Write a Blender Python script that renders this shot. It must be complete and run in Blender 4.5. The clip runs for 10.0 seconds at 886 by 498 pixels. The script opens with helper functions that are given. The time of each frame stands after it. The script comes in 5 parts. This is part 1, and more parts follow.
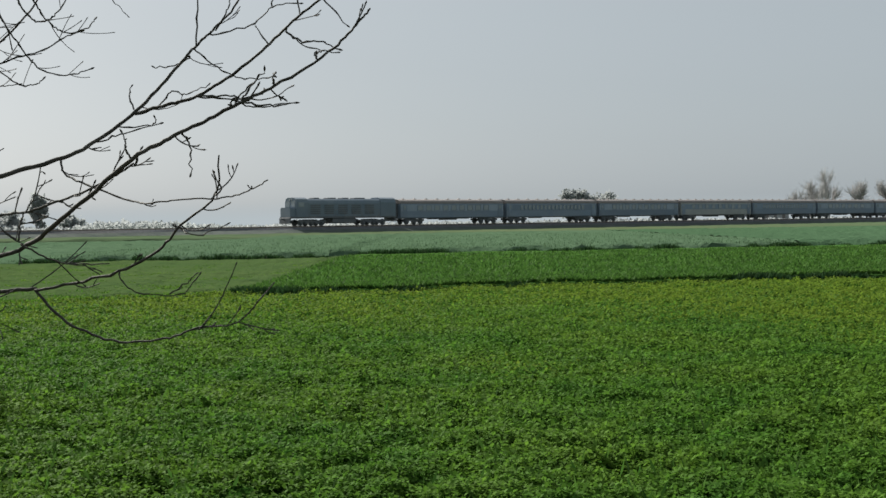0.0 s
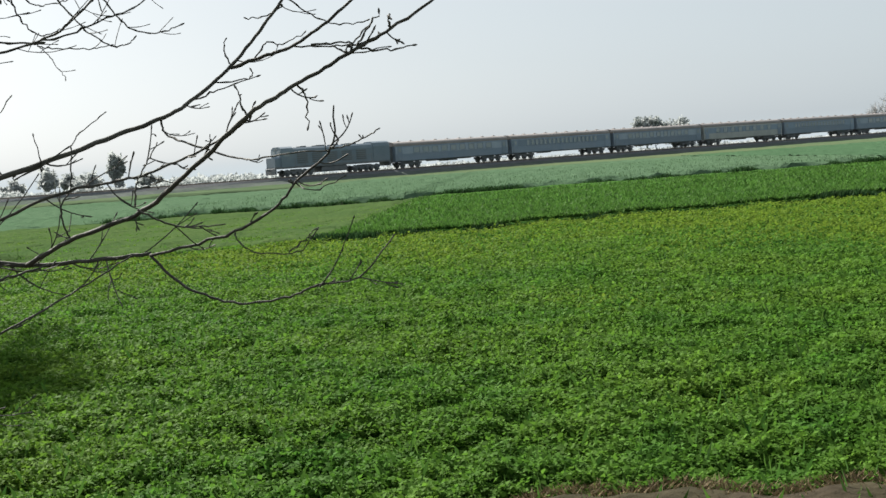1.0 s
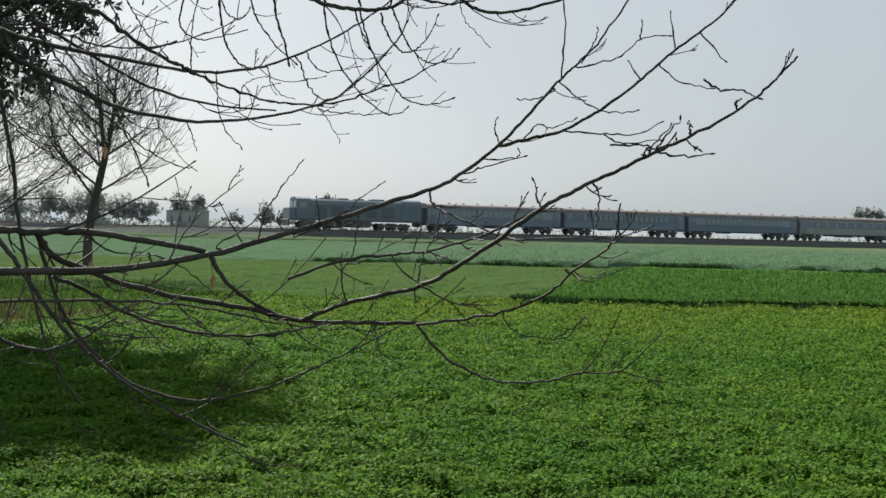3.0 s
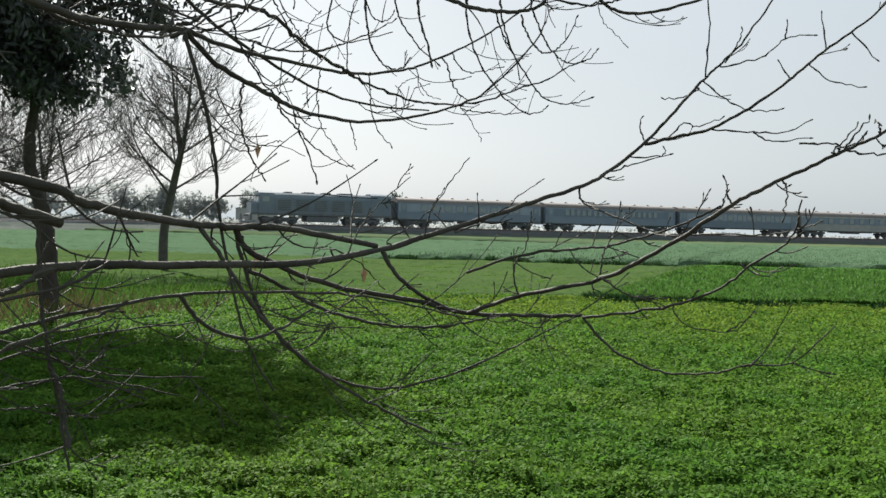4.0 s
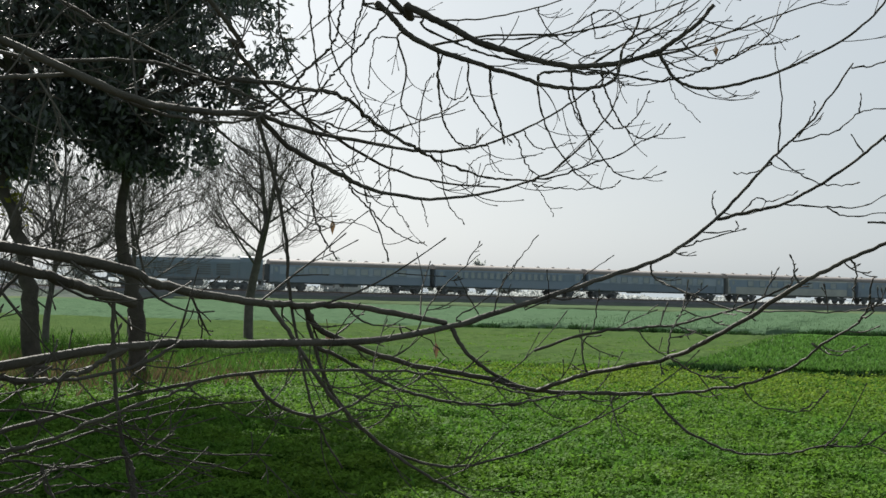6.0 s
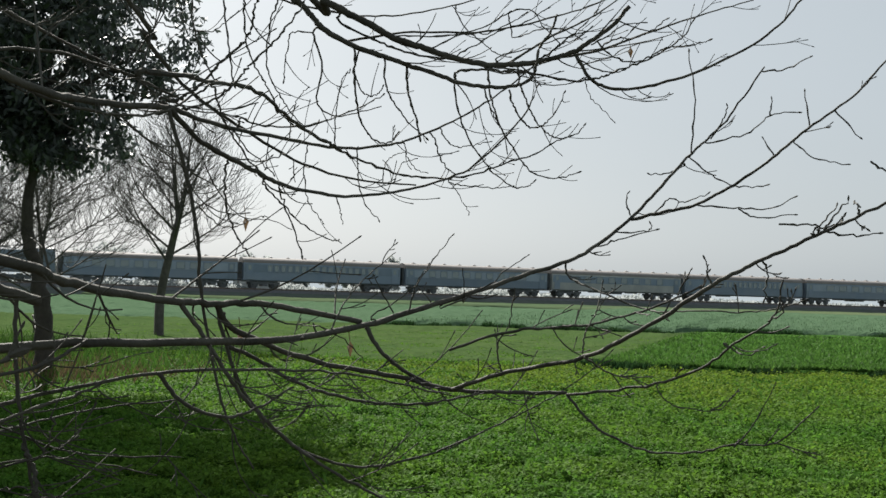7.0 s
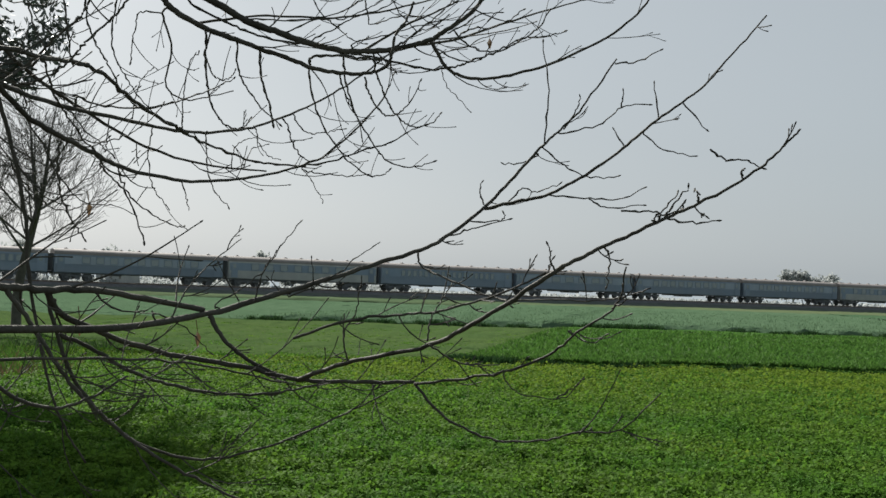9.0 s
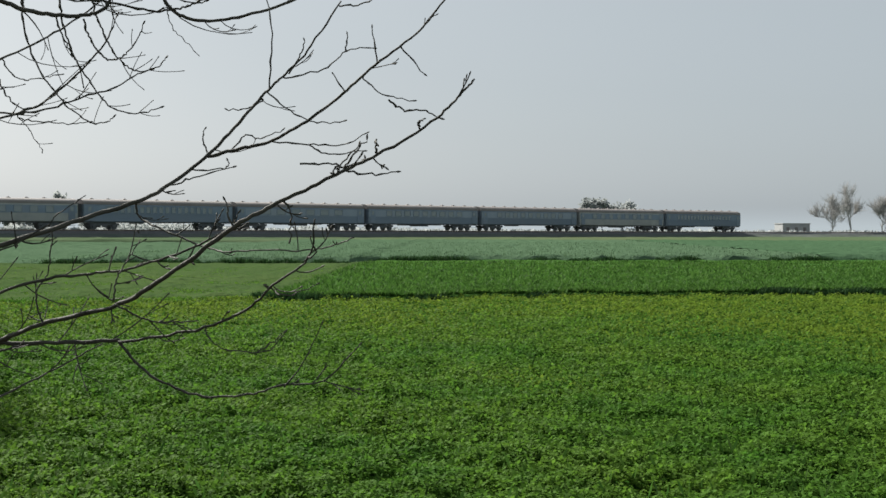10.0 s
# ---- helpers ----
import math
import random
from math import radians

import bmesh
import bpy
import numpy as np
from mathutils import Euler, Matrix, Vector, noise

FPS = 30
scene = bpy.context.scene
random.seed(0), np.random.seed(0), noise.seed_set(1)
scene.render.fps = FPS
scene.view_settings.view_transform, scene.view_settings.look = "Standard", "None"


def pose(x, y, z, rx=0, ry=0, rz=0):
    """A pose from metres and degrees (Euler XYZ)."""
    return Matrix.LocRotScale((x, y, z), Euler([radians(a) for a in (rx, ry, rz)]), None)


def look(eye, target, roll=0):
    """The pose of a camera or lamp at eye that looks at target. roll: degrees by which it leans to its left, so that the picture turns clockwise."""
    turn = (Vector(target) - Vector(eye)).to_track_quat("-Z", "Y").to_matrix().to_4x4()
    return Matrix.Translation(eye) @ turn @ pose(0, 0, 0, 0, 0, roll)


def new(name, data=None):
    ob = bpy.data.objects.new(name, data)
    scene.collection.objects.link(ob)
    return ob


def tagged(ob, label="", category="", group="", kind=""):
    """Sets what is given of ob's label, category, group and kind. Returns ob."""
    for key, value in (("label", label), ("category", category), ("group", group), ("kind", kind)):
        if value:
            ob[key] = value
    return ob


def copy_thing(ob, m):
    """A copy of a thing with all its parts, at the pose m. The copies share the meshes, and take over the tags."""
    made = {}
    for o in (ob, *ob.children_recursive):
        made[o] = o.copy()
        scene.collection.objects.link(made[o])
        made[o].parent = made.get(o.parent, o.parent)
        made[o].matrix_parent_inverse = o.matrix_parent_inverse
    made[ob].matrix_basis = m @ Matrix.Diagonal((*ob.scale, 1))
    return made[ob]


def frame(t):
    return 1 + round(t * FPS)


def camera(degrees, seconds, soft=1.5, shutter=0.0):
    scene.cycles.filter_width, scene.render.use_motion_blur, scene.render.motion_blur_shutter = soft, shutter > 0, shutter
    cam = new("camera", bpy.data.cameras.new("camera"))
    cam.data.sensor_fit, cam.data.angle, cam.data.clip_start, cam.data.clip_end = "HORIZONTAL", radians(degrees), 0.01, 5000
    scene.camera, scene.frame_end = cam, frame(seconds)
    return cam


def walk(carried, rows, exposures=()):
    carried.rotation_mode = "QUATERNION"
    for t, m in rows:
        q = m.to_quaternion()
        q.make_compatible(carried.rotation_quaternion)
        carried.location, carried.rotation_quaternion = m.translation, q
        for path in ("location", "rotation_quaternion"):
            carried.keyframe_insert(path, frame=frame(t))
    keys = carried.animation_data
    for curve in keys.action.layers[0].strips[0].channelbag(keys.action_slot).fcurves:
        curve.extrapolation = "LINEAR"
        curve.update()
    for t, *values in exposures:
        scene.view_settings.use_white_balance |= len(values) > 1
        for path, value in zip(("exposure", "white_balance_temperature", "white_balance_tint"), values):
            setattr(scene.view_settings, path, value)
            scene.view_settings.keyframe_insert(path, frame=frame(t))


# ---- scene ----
# ---------------------------------------------------------------- camera
cam = camera(41.0, 10.0, soft=1.5)
PATH = [
    (0.0, 0.000, 0.000, 1.600, 0.00, -1.35, 0.76),
    (0.5, -0.030, 0.024, 1.602, 0.42, -3.88, 2.21),
    (1.0, -0.058, 0.057, 1.608, 3.75, -4.19, 4.16),
    (1.5, -0.046, 0.063, 1.609, 4.35, -4.03, 3.21),
    (2.0, -0.046, 0.078, 1.607, 4.66, -2.42, 0.16),
    (2.5, -0.075, 0.059, 1.637, 7.28, -1.19, -1.91),
    (3.0, -0.134, 0.023, 1.643, 13.29, -1.00, -1.44),
    (3.2, -0.158, 0.003, 1.644, 14.70, -1.02, -1.33),
    (4.3, -0.258, -0.078, 1.636, 18.21, -1.20, -1.55),
    (4.5, -0.257, -0.083, 1.641, 20.20, -0.98, -1.50),
    (5.0, -0.246, -0.086, 1.652, 23.11, 0.82, -0.93),
    (5.5, -0.225, -0.077, 1.654, 22.50, 1.67, -1.30),
    (6.0, -0.226, -0.069, 1.650, 20.57, 2.00, -1.44),
    (6.2, -0.222, -0.063, 1.654, 19.41, 1.81, -1.40),
    (7.3, -0.233, -0.057, 1.650, 16.19, 2.05, -1.81),
    (7.5, -0.229, -0.055, 1.649, 16.62, 2.12, -1.99),
    (8.0, -0.203, -0.033, 1.649, 14.35, 2.43, -2.52),
    (8.5, -0.194, -0.026, 1.645, 10.83, 2.35, -2.27),
    (9.0, -0.209, -0.024, 1.643, 10.18, 1.95, -1.93),
    (9.5, -0.167, -0.022, 1.646, 9.78, 1.43, -2.04),
    (10.0, -0.082, 0.006, 1.666, 0.90, -1.05, -0.31),
]
EXPOSURE = 0.79
walk(cam, [(t, pose(x, y, z, 90 + pitch, 0, yaw) @ pose(0, 0, 0, 0, 0, -roll)) for t, x, y, z, yaw, pitch, roll in PATH],
     [(t, EXPOSURE + e) for t, e in ((0.0, 0.15), (0.5, 0.50), (1.0, 0.64), (1.5, 0.45), (2.0, 0.38), (2.5, 0.18), (3.2, 0.43), (4.3, 0.58), (5.5, 0.48), (7.5, 0.32), (9.0, 0.17), (10.0, 0.26))])

# ---------------------------------------------------------------- light
SUN_AZ, SUN_EL = -40.0, 35.0        # degrees from the +y axis, minus is to the left; height over the horizon
world = bpy.data.worlds.new("sky")
scene.world = world
world.use_nodes = True
wn = world.node_tree
wn.nodes.clear()
sky = wn.nodes.new("ShaderNodeTexSky")
sky.sky_type = "NISHITA"
sky.sun_disc = False
sky.sun_elevation = radians(SUN_EL)
sky.sun_rotation = radians(SUN_AZ)
sky.air_density, sky.dust_density, sky.ozone_density = 1.0, 2.4, 1.2
HAZE = (0.256, 0.297, 0.324)          # pale winter haze that fills the sky
pale = wn.nodes.new("ShaderNodeHueSaturation")
pale.inputs["Saturation"].default_value, pale.inputs["Value"].default_value = 0.36, 0.037
veil = wn.nodes.new("ShaderNodeMix")
veil.data_type = "RGBA"
veil.inputs[0].default_value = 0.58
veil.inputs[7].default_value = (*HAZE, 1)
back = wn.nodes.new("ShaderNodeBackground")
wout = wn.nodes.new("ShaderNodeOutputWorld")
wn.links.new(sky.outputs[0], pale.inputs["Color"])
wn.links.new(pale.outputs[0], veil.inputs[6])
wn.links.new(veil.outputs[2], back.inputs["Color"])
wn.links.new(back.outputs[0], wout.inputs["Surface"])
lamp = bpy.data.lights.new("sun", "SUN")
lamp.energy, lamp.angle, lamp.color = 5.0, radians(0.55), (1.0, 0.96, 0.88)
sun = new("sun", lamp)
az, el = radians(SUN_AZ), radians(SUN_EL)
sun.matrix_world = look((0, 0, 40), (-40 * math.sin(az) * math.cos(el), -40 * math.cos(az) * math.cos(el), 40 - 40 * math.sin(el)))


# ---------------------------------------------------------------- materials
def mat(name, a, b, scale=4.0, rough=0.7, metal=0.0, bump=0.0, bump_scale=40.0, c=None, c_scale=0.3, c_amount=0.5,
        island=0.0, through_light=0.0, spec=0.3, obj_random=0.0):
    """Two tones mixed by noise, a third tone by a larger noise, relief, and some light let through for leaves."""
    m = bpy.data.materials.new(name)
    m.use_nodes = True
    nt = m.node_tree
    N, L = nt.nodes, nt.links
    bs = N["Principled BSDF"]
    tc = N.new("ShaderNodeTexCoord")
    n1 = N.new("ShaderNodeTexNoise")
    n1.inputs["Scale"].default_value, n1.inputs["Detail"].default_value = scale, 6
    L.new(tc.outputs["Object"], n1.inputs["Vector"])
    ramp = N.new("ShaderNodeMapRange")
    ramp.inputs[1].default_value, ramp.inputs[2].default_value = 0.32, 0.68
    L.new(n1.outputs["Fac"], ramp.inputs[0])
    mix = N.new("ShaderNodeMix")
    mix.data_type = "RGBA"
    mix.inputs[6].default_value, mix.inputs[7].default_value = (*a, 1), (*b, 1)
    L.new(ramp.outputs[0], mix.inputs[0])
    col = mix.outputs[2]
    if c:
        n2 = N.new("ShaderNodeTexNoise")
        n2.inputs["Scale"].default_value, n2.inputs["Detail"].default_value = c_scale, 4
        L.new(tc.outputs["Object"], n2.inputs["Vector"])
        r2 = N.new("ShaderNodeMapRange")
        r2.inputs[1].default_value, r2.inputs[2].default_value, r2.inputs[4].default_value = 0.4, 0.7, c_amount
        L.new(n2.outputs["Fac"], r2.inputs[0])
        m2 = N.new("ShaderNodeMix")
        m2.data_type = "RGBA"
        m2.inputs[7].default_value = (*c, 1)
        L.new(col, m2.inputs[6])
        L.new(r2.outputs[0], m2.inputs[0])
        col = m2.outputs[2]
    if island or obj_random:
        if island:
            g = N.new("ShaderNodeNewGeometry")
            src = g.outputs["Random Per Island"]
        else:
            g = N.new("ShaderNodeObjectInfo")
            src = g.outputs["Random"]
        amount = island or obj_random
        mr = N.new("ShaderNodeMapRange")
        mr.inputs[3].default_value, mr.inputs[4].default_value = 1 - amount, 1 + amount
        L.new(src, mr.inputs[0])
        hs = N.new("ShaderNodeHueSaturation")
        L.new(col, hs.inputs["Color"])
        L.new(mr.outputs[0], hs.inputs["Value"])
        col = hs.outputs[0]
    L.new(col, bs.inputs["Base Color"])
    bs.inputs["Roughness"].default_value, bs.inputs["Metallic"].default_value = rough, metal
    bs.inputs["Specular IOR Level"].default_value = spec
    if bump:
        n3 = N.new("ShaderNodeTexNoise")
        n3.inputs["Scale"].default_value, n3.inputs["Detail"].default_value = bump_scale, 5
        L.new(tc.outputs["Object"], n3.inputs["Vector"])
        bp = N.new("ShaderNodeBump")
        bp.inputs["Strength"].default_value, bp.inputs["Distance"].default_value = bump, 0.5 / bump_scale
        L.new(n3.outputs["Fac"], bp.inputs["Height"])
        L.new(bp.outputs[0], bs.inputs["Normal"])
    if through_light:
        tr = N.new("ShaderNodeBsdfTranslucent")
        L.new(col, tr.inputs["Color"])
        ms = N.new("ShaderNodeMixShader")
        ms.inputs[0].default_value = through_light
        L.new(bs.outputs[0], ms.inputs[1])
        L.new(tr.outputs[0], ms.inputs[2])
        L.new(ms.outputs[0], N["Material Output"].inputs["Surface"])
    return m


SOIL = mat("soil", (0.020, 0.016, 0.010), (0.042, 0.033, 0.021), 6, 0.95, bump=0.7, bump_scale=18, c=(0.03, 0.035, 0.012), c_scale=1.2, spec=0.05)
FAR_GROUND = mat("far_fields", (0.06, 0.092, 0.05), (0.085, 0.118, 0.066), 0.05, 0.95, c=(0.11, 0.12, 0.06), c_scale=0.008, bump=0.3, bump_scale=2, spec=0.0)
CLOVER_GAP_SHADE = mat("clover_gap_shade", (0.013, 0.042, 0.008), (0.024, 0.068, 0.011), 9, 0.85, bump=1.0, bump_scale=16, c=(0.040, 0.088, 0.008), c_scale=0.12, c_amount=0.6, spec=0.0)
CLOVER_LEAF = mat("clover_leaf", (0.046, 0.126, 0.017), (0.080, 0.168, 0.022), 2.2, 0.75, island=0.3, through_light=0.42, c=(0.112, 0.182, 0.022), c_scale=0.35, c_amount=0.6, spec=0.05)
YELLOW_CLOVER = mat("yellow_green_clover", (0.096, 0.168, 0.020), (0.122, 0.184, 0.023), 1.2, 0.8, island=0.18, through_light=0.42, spec=0.04)
CROP2 = mat("green_fodder", (0.036, 0.088, 0.020), (0.054, 0.114, 0.026), 5, 0.85, bump=1.0, bump_scale=9, c=(0.03, 0.09, 0.023), c_scale=0.15, spec=0.0)
# strip green desaturated to carry the haze over it
HAZED_CROP = mat("hazed_low_crop", (0.044, 0.076, 0.027), (0.062, 0.094, 0.033), 4, 0.85, bump=1.0, bump_scale=9, c=(0.036, 0.068, 0.026), c_scale=0.12, spec=0.0)
CROP2_LEAF = mat("green_fodder_leaf", (0.044, 0.108, 0.021), (0.070, 0.148, 0.029), 2, 0.7, island=0.35, through_light=0.35, spec=0.05)
# wheat greens, here and below, are paled and blued to carry haze
HAZED_WHEAT = mat("hazed_young_wheat", (0.060, 0.104, 0.060), (0.078, 0.124, 0.074), 3, 0.85, bump=1.0, bump_scale=7, c=(0.054, 0.098, 0.052), c_scale=0.06, spec=0.0)
WHEAT_BLADE = mat("wheat_blade", (0.062, 0.112, 0.060), (0.084, 0.138, 0.074), 2, 0.75, island=0.2, through_light=0.4, spec=0.05)
HAZED_GREEN_WHEAT = mat("hazed_green_wheat", (0.044, 0.088, 0.046), (0.058, 0.106, 0.056), 3, 0.85, bump=1.0, bump_scale=7, c=(0.060, 0.104, 0.060), c_scale=0.05, spec=0.0)
DRY = mat("dry_grass", (0.09, 0.068, 0.036), (0.17, 0.13, 0.07), 8, 0.8, island=0.4, through_light=0.15, spec=0.1)
GRASS = mat("grass_blade", (0.03, 0.085, 0.015), (0.065, 0.13, 0.022), 5, 0.7, island=0.4, through_light=0.35, spec=0.1)
# weed green darkened to hold the shade of the plants' near side
SHADE_WEED = mat("shade_weeds", (0.022, 0.056, 0.020), (0.040, 0.086, 0.028), 3, 0.8, island=0.4, through_light=0.2, spec=0.05)
BARK = mat("twig_bark", (0.028, 0.027, 0.022), (0.058, 0.055, 0.046), 25, 0.8, bump=0.8, bump_scale=160, c=(0.095, 0.091, 0.076), c_scale=9, c_amount=0.6, spec=0.25)
TRUNK = mat("trunk_bark", (0.028, 0.024, 0.021), (0.055, 0.047, 0.040), 7, 0.9, bump=1.0, bump_scale=22, c=(0.075, 0.066, 0.056), c_scale=2)
PALE_BARK = mat("bare_tree_bark", (0.058, 0.055, 0.051), (0.100, 0.094, 0.087), 6, 0.85, bump=0.5, bump_scale=20)
EVERGREEN = mat("evergreen_leaf", (0.042, 0.054, 0.050), (0.066, 0.080, 0.073), 2, 0.45, island=0.4, through_light=0.15, spec=0.5)
OLD_LEAF = mat("yellowed_leaf", (0.12, 0.13, 0.02), (0.18, 0.17, 0.03), 12, 0.6, island=0.3, through_light=0.4, spec=0.2)
DEAD_LEAF = mat("dead_leaf", (0.10, 0.06, 0.03), (0.17, 0.11, 0.06), 30, 0.8, through_light=0.2)
# far leaves and bark: pale grey of distance haze mixed into the base colours
HAZED_LEAF = mat("hazed_foliage", (0.33, 0.355, 0.355), (0.39, 0.41, 0.405), 0.4, 0.9, island=0.08, through_light=0.5, spec=0.0)
HAZED_WOODS_LEAF = mat("hazed_woods_foliage", (0.33, 0.355, 0.36), (0.40, 0.42, 0.42), 0.4, 0.9, island=0.12, through_light=0.5, spec=0.0)
HAZED_BARK = mat("hazed_bark", (0.37, 0.365, 0.36), (0.45, 0.44, 0.435), 0.6, 0.9, spec=0.0)
# ballast and bank greys are raised a little to take in haze
BALLAST = mat("ballast", (0.10, 0.105, 0.11), (0.15, 0.155, 0.16), 3, 0.95, bump=1.0, bump_scale=8, c=(0.12, 0.115, 0.11), c_scale=0.2, spec=0.0)
BANK = mat("bank_earth", (0.085, 0.098, 0.092), (0.118, 0.130, 0.118), 0.7, 0.95, bump=0.7, bump_scale=3, c=(0.075, 0.10, 0.075), c_scale=0.15, spec=0.0)
STEEL = mat("rail_steel", (0.16, 0.12, 0.10), (0.26, 0.22, 0.19), 5, 0.55, metal=0.6)
CONCRETE = mat("sleeper", (0.22, 0.21, 0.19), (0.30, 0.29, 0.27), 5, 0.9)
# train paints are lightened and blued, so distance haze is part of their colour
LOCO_HAZED = mat("hazed_loco_paint", (0.125, 0.165, 0.205), (0.155, 0.195, 0.235), 0.7, 0.6, c=(0.18, 0.205, 0.225), c_scale=0.4, c_amount=0.5)
COACH_HAZED = mat("hazed_coach_paint", (0.155, 0.205, 0.268), (0.185, 0.235, 0.298), 0.6, 0.6, c=(0.21, 0.235, 0.265), c_scale=0.5, c_amount=0.45, obj_random=0.12)
BAND_HAZED = mat("hazed_coach_band", (0.23, 0.28, 0.345), (0.27, 0.32, 0.38), 0.6, 0.6, c=(0.28, 0.295, 0.31), c_scale=0.5)
CREAM = mat("hazed_coach_cream", (0.29, 0.31, 0.31), (0.36, 0.37, 0.36), 0.8, 0.6, c=(0.22, 0.23, 0.23), c_scale=0.5)
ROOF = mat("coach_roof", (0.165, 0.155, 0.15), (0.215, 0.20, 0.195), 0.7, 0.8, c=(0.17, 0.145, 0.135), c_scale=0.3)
# underframe darks raised in the same way, for the haze before them
UNDER_HAZED = mat("underframe", (0.105, 0.118, 0.13), (0.145, 0.155, 0.165), 2, 0.8, c=(0.17, 0.17, 0.17), c_scale=0.8, spec=0.1)
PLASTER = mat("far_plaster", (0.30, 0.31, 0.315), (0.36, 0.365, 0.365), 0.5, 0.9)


def glass():
    m = bpy.data.materials.new("sky_pale_glass")
    m.use_nodes = True
    b = m.node_tree.nodes["Principled BSDF"]
    n = m.node_tree.nodes.new("ShaderNodeTexNoise")
    n.inputs["Scale"].default_value = 1.5
    r = m.node_tree.nodes.new("ShaderNodeMapRange")
    r.inputs[3].default_value, r.inputs[4].default_value = 0.06, 0.25
    m.node_tree.links.new(n.outputs["Fac"], r.inputs[0])
    m.node_tree.links.new(r.outputs[0], b.inputs["Roughness"])
    # pale base stands in for sky reflected in and seen through the panes
    b.inputs["Base Color"].default_value = (0.20, 0.235, 0.255, 1)
    b.inputs["Specular IOR Level"].default_value = 0.8
    return m


GLASS = glass()
rng = np.random.default_rng(7)


# ---------------------------------------------------------------- mesh helpers
class Geo:
    """Collects vertices and faces."""

    def __init__(self):
        self.v, self.f, self.n = [], [], 0

    def add(self, verts, faces):
        self.v.append(np.asarray(verts, float).reshape(-1, 3))
        self.f += [tuple(i + self.n for i in f) for f in faces]
        self.n += len(self.v[-1])

    def mesh(self, name, material, smooth=False):
        me = bpy.data.meshes.new(name)
        me.from_pydata(np.concatenate(self.v).tolist() if self.v else [], [], self.f)
        me.materials.append(material)
        if smooth:
            me.shade_smooth()
        me.update()
        return me

    def box(self, x0, x1, y0, y1, z0, z1, chamfer=0.0):
        c = chamfer
        if not c:
            self.add([(x, y, z) for z in (z0, z1) for x, y in ((x0, y0), (x1, y0), (x1, y1), (x0, y1))],
                     [(3, 2, 1, 0), (4, 5, 6, 7), (0, 1, 5, 4), (1, 2, 6, 5), (2, 3, 7, 6), (3, 0, 4, 7)])
            return
        rings = [(z0, c), (z0 + c, 0), (z1 - c, 0), (z1, c)]
        vs = []
        for z, k in rings:
            vs += [(x0 + k, y0 + k, z), (x1 - k, y0 + k, z), (x1 - k, y1 - k, z), (x0 + k, y1 - k, z)]
        fs = [(3, 2, 1, 0), (12, 13, 14, 15)]
        for r in range(3):
            for i in range(4):
                j = (i + 1) % 4
                fs.append((r * 4 + i, r * 4 + j, r * 4 + 4 + j, r * 4 + 4 + i))
        self.add(vs, fs)

    def profile(self, outline, x0, x1):
        """An outline in (y, z), counter-clockwise seen from +x, drawn out from x0 to x1."""
        n = len(outline)
        self.add([(x, y, z) for x in (x0, x1) for y, z in outline],
                 [tuple(range(n))[::-1], tuple(range(n, 2 * n))] + [(i, (i + 1) % n, n + (i + 1) % n, n + i) for i in range(n)])

    def disc(self, x, y0, y1, z, r, n=14):
        ring = [(x + r * math.cos(2 * math.pi * i / n), z + r * math.sin(2 * math.pi * i / n)) for i in range(n)]
        self.add([(a, y, b) for y in (y0, y1) for a, b in ring],
                 [tuple(range(n)), tuple(range(n, 2 * n))[::-1]] + [(i, n + i, n + (i + 1) % n, (i + 1) % n) for i in range(n)])


def smooth_line(points, steps=6):
    """A Catmull-Rom line through the points."""
    p = np.asarray(points, float)
    p = np.vstack([2 * p[0] - p[1], p, 2 * p[-1] - p[-2]])
    out = []
    for i in range(1, len(p) - 2):
        for k in range(steps):
            t = k / steps
            out.append(0.5 * (2 * p[i] + (p[i + 1] - p[i - 1]) * t + (2 * p[i - 1] - 5 * p[i] + 4 * p[i + 1] - p[i + 2]) * t * t
                              + (3 * p[i] - p[i - 1] - 3 * p[i + 1] + p[i + 2]) * t ** 3))
    out.append(p[-2])
    return np.array(out)


def tube(geo, line, radii, sides=6):
    """A tapering tube along the line, closed at both ends."""
    line = np.asarray(line, float)
    n = len(line)
    tan = np.gradient(line, axis=0)
    tan /= np.linalg.norm(tan, axis=1)[:, None] + 1e-9
    ref = np.array([0.31, 0.2, 0.93])
    s = np.cross(tan, ref)
    s /= np.linalg.norm(s, axis=1)[:, None] + 1e-9
    u = np.cross(s, tan)
    ang = np.arange(sides) * 2 * math.pi / sides
    ring = s[:, None, :] * np.cos(ang)[None, :, None] + u[:, None, :] * np.sin(ang)[None, :, None]
    v = line[:, None, :] + ring * np.broadcast_to(np.asarray(radii, float), (n,))[:, None, None]
    f = [(r * sides + i, r * sides + (i + 1) % sides, (r + 1) * sides + (i + 1) % sides, (r + 1) * sides + i)
         for r in range(n - 1) for i in range(sides)]
    f += [tuple(range(sides))[::-1], tuple(range((n - 1) * sides, n * sides))]
    geo.add(v.reshape(-1, 3), f)


def quads(name, corners, material):
    """One mesh of many separate four-cornered leaves; corners is (n, 4, 3)."""
    n = len(corners)
    me = bpy.data.meshes.new(name)
    me.vertices.add(4 * n)
    me.vertices.foreach_set("co", np.ascontiguousarray(corners, dtype=np.float32).ravel())
    me.loops.add(4 * n)
    me.loops.foreach_set("vertex_index", np.arange(4 * n, dtype=np.int32))
    me.polygons.add(n)
    me.polygons.foreach_set("loop_start", np.arange(n, dtype=np.int32) * 4)
    me.polygons.foreach_set("loop_total", np.full(n, 4, dtype=np.int32))
    me.materials.append(material)
    me.update()
    me.validate()
    return me


